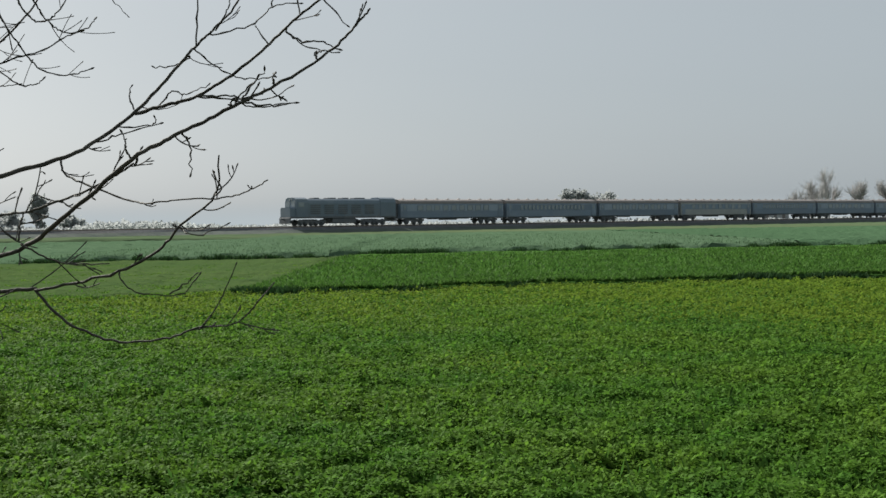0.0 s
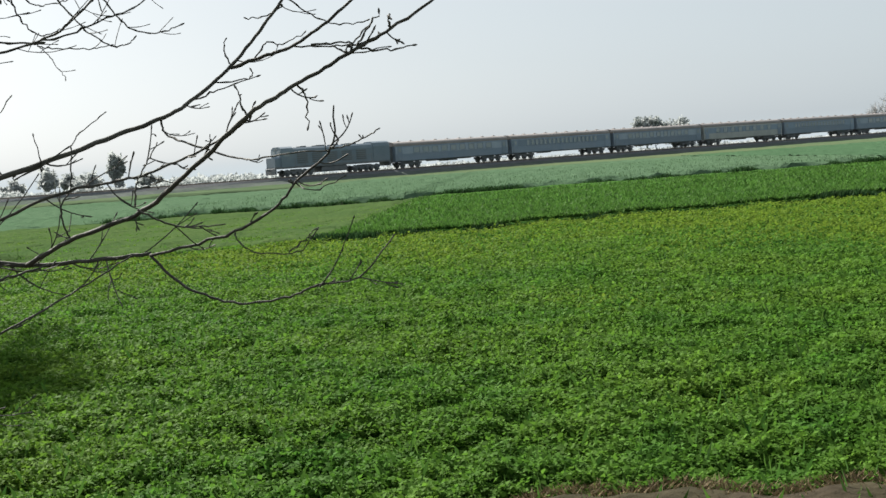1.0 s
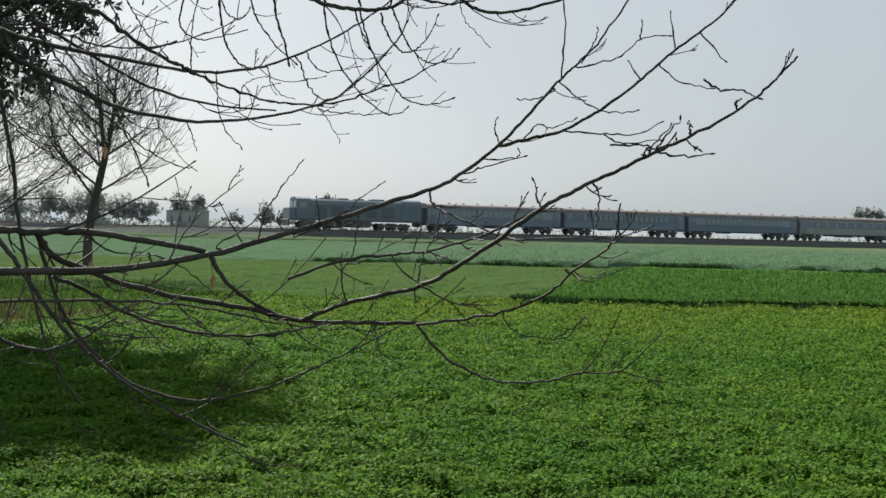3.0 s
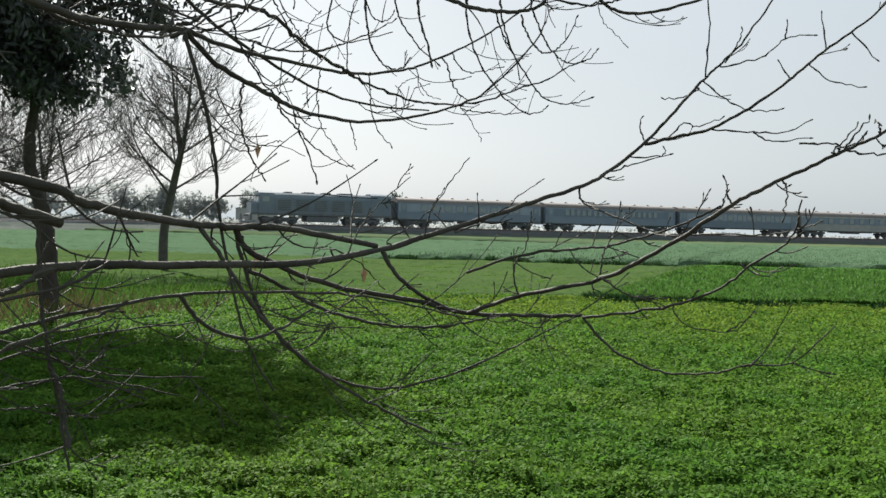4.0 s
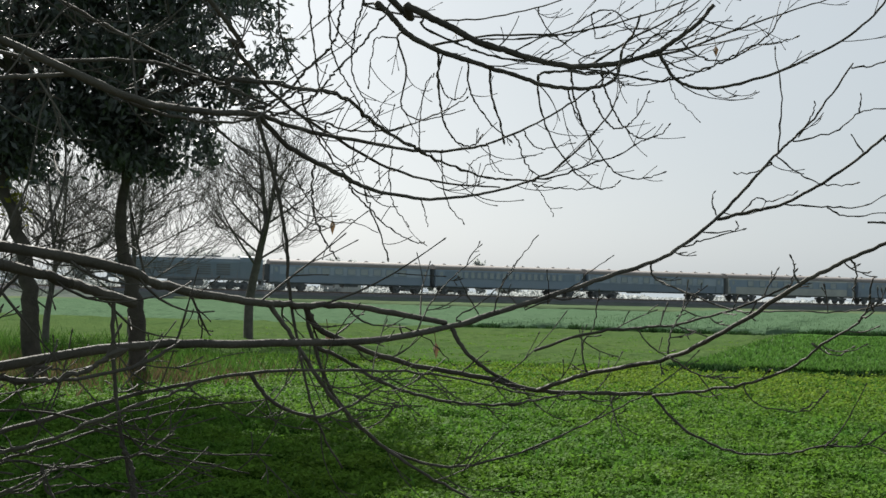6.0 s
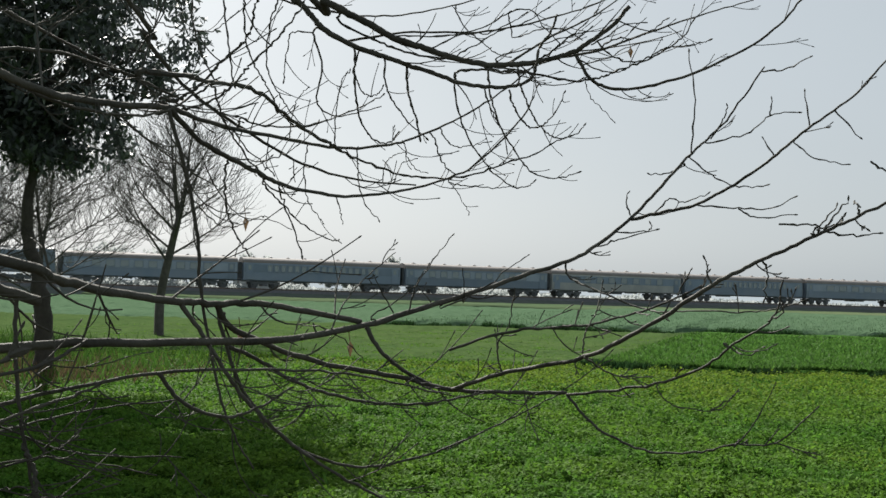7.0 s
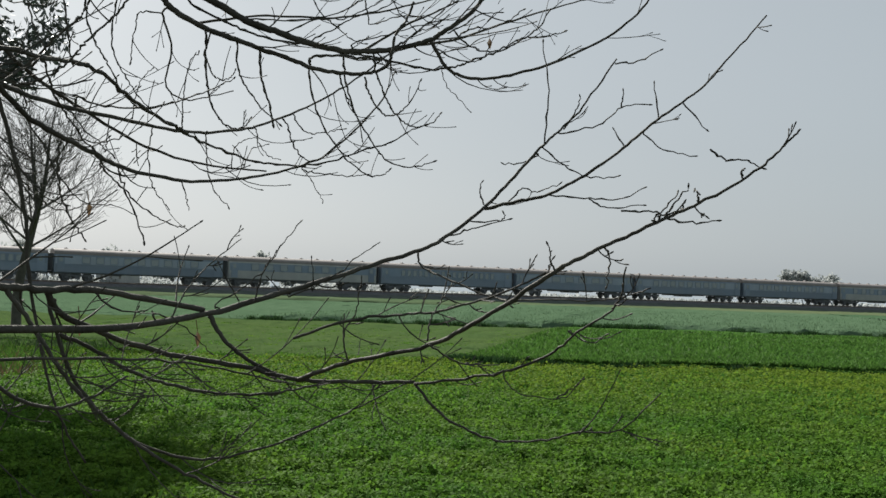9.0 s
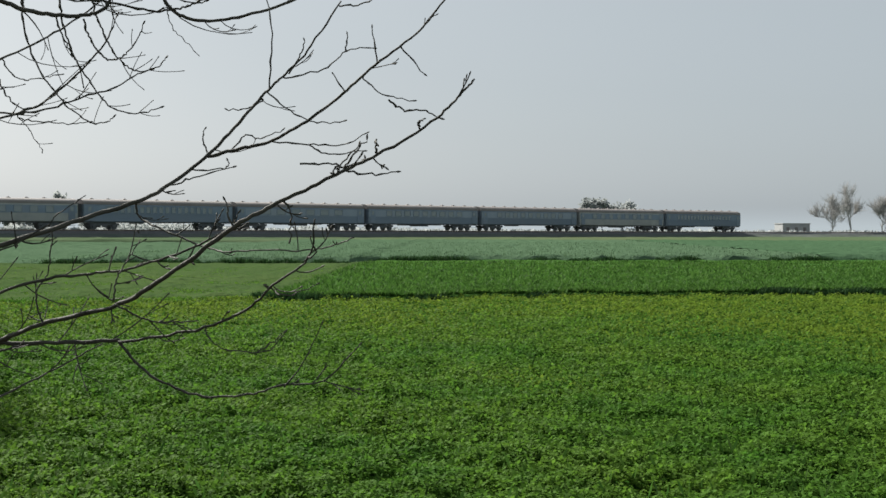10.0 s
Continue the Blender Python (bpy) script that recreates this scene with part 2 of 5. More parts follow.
def leaves(pos, axis, normal, length, width):
    """Pointed leaves: corners from positions, long axes, normals, lengths and widths (arrays)."""
    axis = axis / (np.linalg.norm(axis, axis=1)[:, None] + 1e-9)
    side = np.cross(normal, axis)
    side /= np.linalg.norm(side, axis=1)[:, None] + 1e-9
    nor = np.cross(axis, side)
    L, W = length[:, None], width[:, None]
    mid = pos + axis * L * 0.45
    return np.stack([pos, mid + side * W * 0.5 + nor * W * 0.15, pos + axis * L, mid - side * W * 0.5 + nor * W * 0.15], axis=1)


def part(name, geo, material, parent, label="", smooth=False):
    ob = new(name, geo.mesh(name, material, smooth) if isinstance(geo, Geo) else geo)
    ob.parent = parent
    return tagged(ob, label) if label else ob


def smooth_noise(x, y, scale, seed=0):
    """Cheap rolling noise for arrays, about -1 to 1."""
    r = np.random.default_rng(seed)
    out = np.zeros_like(x)
    for k in range(16):
        a = r.uniform(0, 2 * math.pi)
        w = math.exp(r.uniform(-0.8, 0.8)) / scale
        out = out + np.sin((x * math.cos(a) + y * math.sin(a)) * w * 2 * math.pi + r.uniform(0, 6.3))
    return out / 4.6


# ---------------------------------------------------------------- ground and fields
def grid_mesh(name, xs, ys, height, material, skirt=None):
    X, Y = np.meshgrid(xs, ys)
    Z = height(X, Y)
    nx, ny = len(xs), len(ys)
    v = np.stack([X, Y, Z], -1).reshape(-1, 3)
    idx = np.arange(nx * ny).reshape(ny, nx)
    f = np.stack([idx[:-1, :-1], idx[:-1, 1:], idx[1:, 1:], idx[1:, :-1]], -1).reshape(-1, 4)
    me = bpy.data.meshes.new(name)
    me.from_pydata(v.tolist(), [], f.tolist())
    me.materials.append(material)
    me.shade_smooth()
    return me


def spread(a, b, n, power=1.0):
    return a + (b - a) * np.linspace(0, 1, n) ** power


def edge1(x):
    """The far edge of the clover field."""
    x = np.asarray(x, float)
    return 28.6 + 0.32 * x - 0.004 * x * x * np.sign(x) + 0.35 * np.sin(x * 0.9) + 0.25 * np.sin(x * 2.3 + 1)


def edge2(x):
    """The near edge of the wheat."""
    x = np.asarray(x, float)
    far = 57.3 + 0.22 * (x + 4) + 0.3 * np.sin(x * 0.7)
    near = 54.0 + 0.24 * (x + 6) + 0.3 * np.sin(x * 0.8)
    k = np.clip((x + 5.3) / 1.2, 0, 1)
    return near * (1 - k) + far * k


def edge_dirt(x):
    """Where the clover stops before the earth bank."""
    x = np.asarray(x, float)
    return 5.62 + 0.07 * np.sin(x * 4.0) + 0.05 * np.sin(x * 9.7 + 1) - 0.55 * np.clip((-x - 0.15) * 2.2, 0, 1)


def build_ground():
    me = grid_mesh("ground", np.concatenate([-spread(60, 3000, 14, 2)[::-1], spread(-58, 58, 59), spread(60, 3000, 14, 2)]),
                   np.concatenate([-spread(10, 3000, 14, 2)[::-1], spread(-9, 70, 80), spread(75, 4200, 40, 2)]),
                   lambda x, y: -0.14 + 0.02 * smooth_noise(x, y, 7, 1) * (np.abs(y) < 70), FAR_GROUND)
    tagged(new("ground", me), "flat green farmland reaching a hazy horizon", "ground", kind="structure")

    # the earth bank on which the viewer stands
    me = grid_mesh("earth_bank", spread(-9, 6, 150), spread(-3.0, 6.0, 110),
                   lambda x, y: -0.16 + 0.17 * np.clip((edge_dirt(x) + 0.1 - y) * 4.5, 0, 1) + 0.012 * smooth_noise(x, y, 0.5, 2) + 0.006 * smooth_noise(x, y, 0.13, 3), SOIL)
    tagged(new("earth_bank", me), "bare brown earth field bank with dry grass", "bank", kind="structure")

    # clover: a lumpy canopy below, its green darkened as gap shade, leaves above
    def clover_top(x, y):
        return -0.085 + 0.028 * smooth_noise(x, y, 1.3, 4) + 0.034 * smooth_noise(x, y, 0.42, 5) + 0.014 * smooth_noise(x, y, 0.16, 15)
    X = spread(-34, 18, 420)
    K = np.linspace(0, 1, 330)
    XX, KK = np.meshgrid(X, K)
    Y0, Y1 = edge_dirt(XX), edge1(XX)
    YY = Y0 + (Y1 - Y0) * KK ** 1.5
    ZZ = clover_top(XX, YY)
    ZZ[0] = -0.16
    ZZ[-1] = -0.16
    idx = np.arange(XX.size).reshape(XX.shape)
    f = np.stack([idx[:-1, :-1], idx[:-1, 1:], idx[1:, 1:], idx[1:, :-1]], -1).reshape(-1, 4)
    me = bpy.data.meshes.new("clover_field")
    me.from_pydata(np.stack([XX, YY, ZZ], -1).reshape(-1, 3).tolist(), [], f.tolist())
    me.materials.append(CLOVER_GAP_SHADE)
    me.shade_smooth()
    tagged(new("clover_field", me), "dense low clover field, green darkened as shade between the leaves", "crop field", kind="stuff")

    n = 860000
    y = 5.05 * (30.5 / 5.05) ** rng.random(n)
    x = y * rng.uniform(-0.98, 0.42, n)
    keep = (y > edge_dirt(x) - 0.02) & (y < edge1(x) + 0.1)
    # thin spots that open onto the canopy coloured as shade between the plants
    thin = smooth_noise(x, y, 0.9, 21) + 0.7 * smooth_noise(x, y, 0.33, 22)
    keep &= (thin > -1.25) | (rng.random(n) < 0.25)
    x, y = x[keep], y[keep]
    n = len(x)
    size = 0.0225 * (y / 6) ** 0.38 * rng.uniform(0.6, 1.35, n)
    z = clover_top(x, y) + 0.015 + rng.random(n) ** 1.5 * 0.07
    a = rng.uniform(0, 2 * math.pi, n)
    tilt = rng.normal(0.1, 0.45, n)
    axis = np.stack([np.cos(a) * np.cos(tilt), np.sin(a) * np.cos(tilt), np.sin(tilt)], 1)
    nor = np.stack([rng.normal(0, 0.35, n), rng.normal(0, 0.35, n), np.ones(n)], 1)
    c = leaves(np.stack([x, y, z], 1), axis, nor, size * 1.5, size * 1.15)
    # yellower leaves grow more frequent with distance and towards the right
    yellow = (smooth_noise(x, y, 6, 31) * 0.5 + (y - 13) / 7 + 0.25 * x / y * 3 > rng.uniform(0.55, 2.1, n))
    tagged(new("clover_leaves", quads("clover_leaves", c[~yellow], CLOVER_LEAF)), "small bright green clover leaves", "clover", kind="stuff")
    tagged(new("yellowing_clover_leaves", quads("yellowing_clover_leaves", c[yellow], YELLOW_CLOVER)), "yellow-green clover tops, more frequent farther off", "clover", kind="stuff")

    # taller plants and grass blades that stick out of the clover
    n = 2600
    y = 5.2 * (29 / 5.2) ** rng.random(n)
    x = y * rng.uniform(-0.98, 0.42, n)
    h = rng.uniform(0.05, 0.16, n)
    a = rng.uniform(0, 6.28, n)
    axis = np.stack([0.45 * np.cos(a), 0.45 * np.sin(a), np.ones(n)], 1)
    c = leaves(np.stack([x, y, np.full(n, -0.03)], 1), axis, np.stack([np.sin(a), -np.cos(a), np.full(n, 0.2)], 1), h, 0.012 + 0.0014 * y)
    tagged(new("weed_blades", quads("weed_blades", c, GRASS)), "thin grass blades rising out of the clover", "weeds", kind="stuff")


def field_block(name, label, material, near, far, x0, x1, top, nx, ny, seed, rough=0.05, power=1.4):
    """A crop with a steep near side and an uneven top."""
    X = spread(x0, x1, nx)
    XX, KK = np.meshgrid(X, np.linspace(0, 1, ny))
    YY = near(XX) + (far(XX) - near(XX)) * KK ** power
    ZZ = (top(XX) if callable(top) else top) + rough * smooth_noise(XX, YY, 2.5, seed) + rough * 0.6 * smooth_noise(XX, YY, 0.8, seed + 1)
    ease = np.clip((YY - near(XX)) / (0.9 + 0.5 * smooth_noise(XX, XX * 0, 2.0, seed + 2)), 0, 1)
    ZZ = -0.1 + (ZZ + 0.1) * (0.3 + 0.7 * ease * (2 - ease))      # the crop thins out towards its edge
    v = np.concatenate([np.stack([X, near(X) - 0.06, np.full(nx, -0.16)], -1)[None], np.stack([XX, YY, ZZ], -1),
                        np.stack([X, far(X), np.full(nx, -0.16)], -1)[None]], 0)
    idx = np.arange((ny + 2) * nx).reshape(ny + 2, nx)
    f = np.stack([idx[:-1, :-1], idx[:-1, 1:], idx[1:, 1:], idx[1:, :-1]], -1).reshape(-1, 4)
    me = bpy.data.meshes.new(name)
    me.from_pydata(v.reshape(-1, 3).tolist(), [], f.tolist())
    me.materials.append(material)
    return tagged(new(name, me), label, "crop field", kind="stuff")


def blades(name, label, material, x, y, z0, h, width, lean=0.3):
    n = len(x)
    a = rng.uniform(0, 6.28, n)
    axis = np.stack([lean * np.cos(a), lean * np.sin(a), np.ones(n)], 1)
    b = rng.uniform(0, 6.28, n)
    c = leaves(np.stack([x, y, z0], 1), axis, np.stack([np.cos(b), np.sin(b), np.full(n, 0.2)], 1), h, width)
    return tagged(new(name, quads(name, c, material)), label, "crop", kind="stuff")


def track_y(x):
    """The ground line below the railway, at x."""
    return 184.0 + (np.asarray(x, float) - 0.8) * math.tan(radians(38.0))


def build_fields():
    # green fodder, right of the notch, and a lighter strip left of it
    field_block("fodder_field", "taller deep green fodder crop strip", CROP2, lambda x: edge1(x) + 0.25, lambda x: edge2(x) - 0.4, -4.2, 40, 0.05, 260, 90, 40, 0.03)
    field_block("pale_strip_field", "pale yellow-green low crop strip, colour greyed by haze", HAZED_CROP, lambda x: edge1(x) + 0.25, lambda x: edge2(x) - 0.4, -45, -4.22, 0.02, 200, 90, 44, 0.03)
    field_block("wheat_field", "tall young wheat field, its green paled and blued by haze", HAZED_WHEAT, edge2, lambda x: np.minimum(edge2(x) + 75, track_y(x) - 9), -75, 18.9, lambda x: 0.30 - 0.34 * np.clip((-x - 16.5) / 5.0, 0, 1), 300, 120, 50, 0.04)
    field_block("deep_green_field", "deeper green young wheat field, colour greyed by haze", HAZED_GREEN_WHEAT, edge2, lambda x: np.minimum(edge2(x) + 75, track_y(x) - 9), 18.92, 70, 0.33, 120, 120, 53, 0.04)
    field_block("far_crop_field", "grey-green crop field beside the railway", FAR_GROUND, lambda x: np.minimum(edge2(x) + 76, track_y(x) - 8.6), lambda x: track_y(x) - 5, -75, 240, 0.2, 160, 40, 56, 0.05)
    n = 68000
    x = rng.uniform(-4.6, 25, n)
    y = edge1(x) + 0.2 + rng.random(n) ** 2.2 * 26
    blades("fodder_leaves", "deep green upright fodder leaves", CROP2_LEAF, x, y, np.full(n, 0.02), rng.uniform(0.08, 0.2, n), rng.uniform(0.03, 0.06, n) * (1 + 0.02 * (y - 28)), 0.7)
    n = 40000
    x = rng.uniform(-24, -3.4, n)
    y = edge1(x) + 0.1 + rng.random(n) ** 1.5 * 22
    blades("pale_strip_leaves", "yellow-green leaves of the low strip", CLOVER_LEAF, x, y, np.full(n, -0.05), rng.uniform(0.05, 0.12, n), rng.uniform(0.03, 0.06, n), 0.8)
    n = 22000
    x = rng.uniform(-52, 18.5, n)
    y = edge2(x) - 0.12 + rng.random(n) ** 1.6 * 50
    low = np.clip((-x - 16.5) / 5.0, 0, 1)
    h = rng.uniform(0.14, 0.26, n) * (1 - 0.6 * low)
    blades("wheat_blades", "upright young wheat blades", WHEAT_BLADE, x, y, np.where(y < edge2(x) + 0.3, -0.1, 0.18 - 0.3 * low), h, rng.uniform(0.03, 0.06, n), 0.25)
    # weeds and grass on the low bund between clover and fodder
    n = 26000
    x = rng.uniform(-14, 15, n)
    y = edge1(x) + rng.normal(0.16, 0.14, n)
    hh = np.clip(0.25 + 0.75 * smooth_noise(x, x * 0, 3.2, 61) + 0.35 * smooth_noise(x, x * 0, 0.9, 62) + 0.12 * (x > -2.5), 0, 1) * (x > -5)
    keep = rng.random(n) < 0.15 + hh
    x, y, hh = x[keep], y[keep], hh[keep]
    n = len(x)
    blades("bund_weeds", "leafy weeds in clumps along a low field bund, coloured as their shaded side", SHADE_WEED, x, y, np.full(n, -0.12), 0.10 + 0.24 * hh * rng.uniform(0.4, 1.0, n), rng.uniform(0.03, 0.07, n), 0.6)
    n = 16000
    x = rng.uniform(-19, 24, n)
    y = edge2(x) + rng.normal(-0.02, 0.16, n)
    hh = np.clip(0.6 + 0.5 * smooth_noise(x, x * 0, 4.0, 63) + 0.3 * smooth_noise(x, x * 0, 1.1, 64), 0.15, 1)
    blades("wheat_edge_weeds", "uneven weeds along the edge of the wheat, coloured as their shaded side", SHADE_WEED, x, y, np.full(n, -0.12), 0.12 + 0.38 * hh * rng.uniform(0.4, 1.0, n), rng.uniform(0.04, 0.09, n), 0.45)
    # dry grass on the earth bank
    n = 7000
    x = rng.uniform(-2.5, 3.2, n)
    y = edge_dirt(x) - np.abs(rng.normal(0, 0.16, n)) + 0.06
    h = rng.uniform(0.02, 0.075, n)
    blades("dry_grass", "short dry straw-coloured grass on the bank edge", DRY, x, y, np.full(n, -0.02), h, rng.uniform(0.004, 0.009, n), 1.1)


build_ground()
build_fields()


# ---------------------------------------------------------------- railway
TRACK_AZ = 52.0
RAIL_Z = 1.15
TRACK = pose(0.8, 184.0, RAIL_Z, 0, 0, 90 - TRACK_AZ)     # x along the line, away; y to the far side


def build_railway():
    def along(name, outline, material, label, category, x0=-700, x1=1300, steps=60):
        g = Geo()
        n = len(outline)
        xs = np.linspace(x0, x1, steps + 1)
        vs = [(x, y + (0 if abs(y) < 2.3 else 0.25 * math.sin(x * 0.21 + y)), z) for x in xs for y, z in outline]
        fs = [(r * n + i, r * n + i + 1, (r + 1) * n + i + 1, (r + 1) * n + i) for r in range(steps) for i in range(n - 1)]
        g.add(vs, fs)
        ob = new(name, g.mesh(name, material))
        ob.matrix_world = TRACK
        return tagged(ob, label, category, kind="structure")
    along("embankment", [(-7.5, -1.32), (-5.2, -0.95), (-3.4, -0.50), (3.4, -0.50), (7.5, -1.32)], BANK, "low grey-green earth railway embankment", "embankment", steps=400)
    along("ballast_bed", [(-2.6, -0.55), (-1.9, -0.17), (1.9, -0.17), (2.6, -0.55)], BALLAST, "grey stone ballast under the rails", "ballast", steps=300)
    for y in (-0.84, 0.84):
        g = Geo()
        for x in range(-700, 1300, 40):
            g.profile([(y - 0.07, -0.16), (y + 0.07, -0.16), (y + 0.02, -0.12), (y + 0.035, -0.03), (y + 0.03, 0.0), (y - 0.03, 0.0), (y - 0.035, -0.03), (y - 0.02, -0.12)], x, x + 39.99)
        ob = new("rail", g.mesh("rail", STEEL))
        ob.matrix_world = TRACK
        tagged(ob, "rusty steel rail on sleepers", "rail", "rails of the line", kind="structure")
    g = Geo()
    for i in range(-260, 620):
        g.box(i * 0.65 - 0.12, i * 0.65 + 0.12, -1.35, 1.35, -0.3, -0.155)
    ob = new("sleepers", g.mesh("sleepers", CONCRETE))
    ob.matrix_world = TRACK
    tagged(ob, "weathered concrete sleepers half sunk in ballast", "sleepers", kind="stuff")


def wheelset(parent, x, r=0.46):
    g = Geo()
    for s in (-1, 1):
        g.disc(x, s * 0.84 - 0.065, s * 0.84 + 0.065, r, r, 14)
        g.disc(x, s * 0.78 - 0.02, s * 0.78 + 0.02, r, r + 0.03, 14)
    g.disc(x, -0.8, 0.8, r, 0.085, 8)
    return part("wheelset", g, UNDER_HAZED, parent, "dark steel wheel pair")


def bogie(parent, x, axles, gap):
    g = Geo()
    half = gap * (axles - 1) / 2
    for s in (-1, 1):
        y = s * 1.03
        g.box(x - half - 0.55, x + half + 0.55, y - 0.08, y + 0.08, 0.52, 0.82, 0.03)
        for k in range(axles):
            xa = x - half + k * gap
            g.box(xa - 0.17, xa + 0.17, y - 0.12, y + 0.12, 0.30, 0.62, 0.03)
            if k:
                g.box(xa - gap / 2 - 0.3, xa - gap / 2 + 0.3, y - 0.1, y + 0.1, 0.28, 0.56, 0.04)
    g.box(x - 0.35, x + 0.35, -1.1, 1.1, 0.6, 0.95, 0.04)
    b = part("bogie", g, UNDER_HAZED, parent, "dark bogie frame with springs")
    for k in range(axles):
        wheelset(b, x - half + k * gap)
    return b


def build_coach(kind):
    """A long passenger coach about 21 m over couplers; its own space has x along, z = 0 on the rail."""
    coach = new("passenger_coach")
    h = 10.1
    g = Geo()
    wall = [(-1.52, 1.05), (-1.46, 0.98), (1.46, 0.98), (1.52, 1.05), (1.55, 2.0), (1.52, 3.05), (1.42, 3.18), (-1.42, 3.18), (-1.52, 3.05), (-1.55, 2.0)]
    g.profile(wall, -h, h)
    part("body", g, CREAM if kind == 4 else COACH_HAZED, coach)
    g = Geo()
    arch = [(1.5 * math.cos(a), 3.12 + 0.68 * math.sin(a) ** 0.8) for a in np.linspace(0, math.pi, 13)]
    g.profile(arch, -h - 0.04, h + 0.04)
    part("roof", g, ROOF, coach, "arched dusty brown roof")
    for k in range(9):
        g = Geo()
        x = -8.6 + k * 2.15
        g.disc(x, -0.17, 0.17, 3.78, 0.17, 8)
        g.box(x - 0.24, x + 0.24, -0.3, 0.3, 3.68, 3.84, 0.03)
        part("roof_vent", g, ROOF, coach)
    g = Geo()
    for s in (-1, 1):
        g.box(-h + 0.1, h - 0.1, s * 1.556 - 0.008, s * 1.556 + 0.008, 2.0, 2.94)
    part("window_band", g, BAND_HAZED if kind % 3 != 1 else COACH_HAZED, coach, "paler blue-grey band round the windows")
    spacing = {0: 1.62, 1: 0.86, 2: 1.62, 3: 2.3, 4: 1.9}[kind]
    wide = {0: 0.95, 1: 0.5, 2: 0.85, 3: 1.3, 4: 0.9}[kind]
    count = int(15.4 / spacing)
    pane, frm = Geo(), Geo()
    y = -1.575
    pane.box(-wide / 2, wide / 2, y - 0.004, y + 0.004, -0.36, 0.36)
    for x0, x1, z0, z1 in ((-wide / 2 - 0.07, wide / 2 + 0.07, 0.36, 0.43), (-wide / 2 - 0.07, wide / 2 + 0.07, -0.43, -0.36),
                           (-wide / 2 - 0.07, -wide / 2, -0.36, 0.36), (wide / 2, wide / 2 + 0.07, -0.36, 0.36)):
        frm.box(x0, x1, y - 0.03, y + 0.012, z0, z1)
    pm, fm = pane.mesh("window", GLASS), frm.mesh("frame", COACH_HAZED)
    for k in range(count):
        for turn in (0, 180):
            w = new("window", pm)
            w.parent = coach
            w.matrix_basis = pose((k - (count - 1) / 2) * spacing, 0, 2.5, 0, 0, turn)
            fr = new("frame", fm)
            fr.parent = w
    for x in (-9.35, 9.35):
        for s in (-1, 1):
            g = Geo()
            g.box(x - 0.42, x + 0.42, s * 1.572 - 0.012, s * 1.572 + 0.012, 1.1, 2.98)
            d = part("door", g, COACH_HAZED, coach, "closed recessed coach door")
            g = Geo()
            g.box(x - 0.2, x + 0.2, s * 1.59 - 0.006, s * 1.59 + 0.006, 2.25, 2.8)
            part("door_window", g, GLASS, d)
            g = Geo()
            for z in (0.45, 0.78):
                g.box(x - 0.4, x + 0.4, s * 1.5 - 0.12, s * 1.5 + 0.12, z, z + 0.05)
            part("step", g, UNDER_HAZED, coach)
    g = Geo()
    g.box(-h + 0.05, h - 0.05, -1.3, 1.3, 0.86, 1.0)
    for x0, x1, z in ((-3.2, -2.2, 0.62), (-0.9, 0.9, 0.5), (2.6, 3.3, 0.66)):
        if kind in (0, 3, 4) or x0 < -2:
            g.box(x0, x1, -1.15, 1.15, z + 0.12, 0.9, 0.05)
    part("underframe", g, UNDER_HAZED, coach, "dark equipment boxes under the floor")
    for s in (-1, 1):
        g = Geo()
        g.box(s * (h + 0.25) - 0.3, s * (h + 0.25) + 0.3, -0.75, 0.75, 1.15, 3.2, 0.06)
        part("gangway", g, UNDER_HAZED, coach, "dark folded gangway between coaches")
        g = Geo()
        g.box(s * (h + 0.2) - 0.4, s * (h + 0.2) + 0.4, -0.15, 0.15, 0.9, 1.1, 0.03)
        part("coupler", g, UNDER_HAZED, coach)
    for x in (-7.3, 7.3):
        bogie(coach, x, 2, 2.6)
    return coach


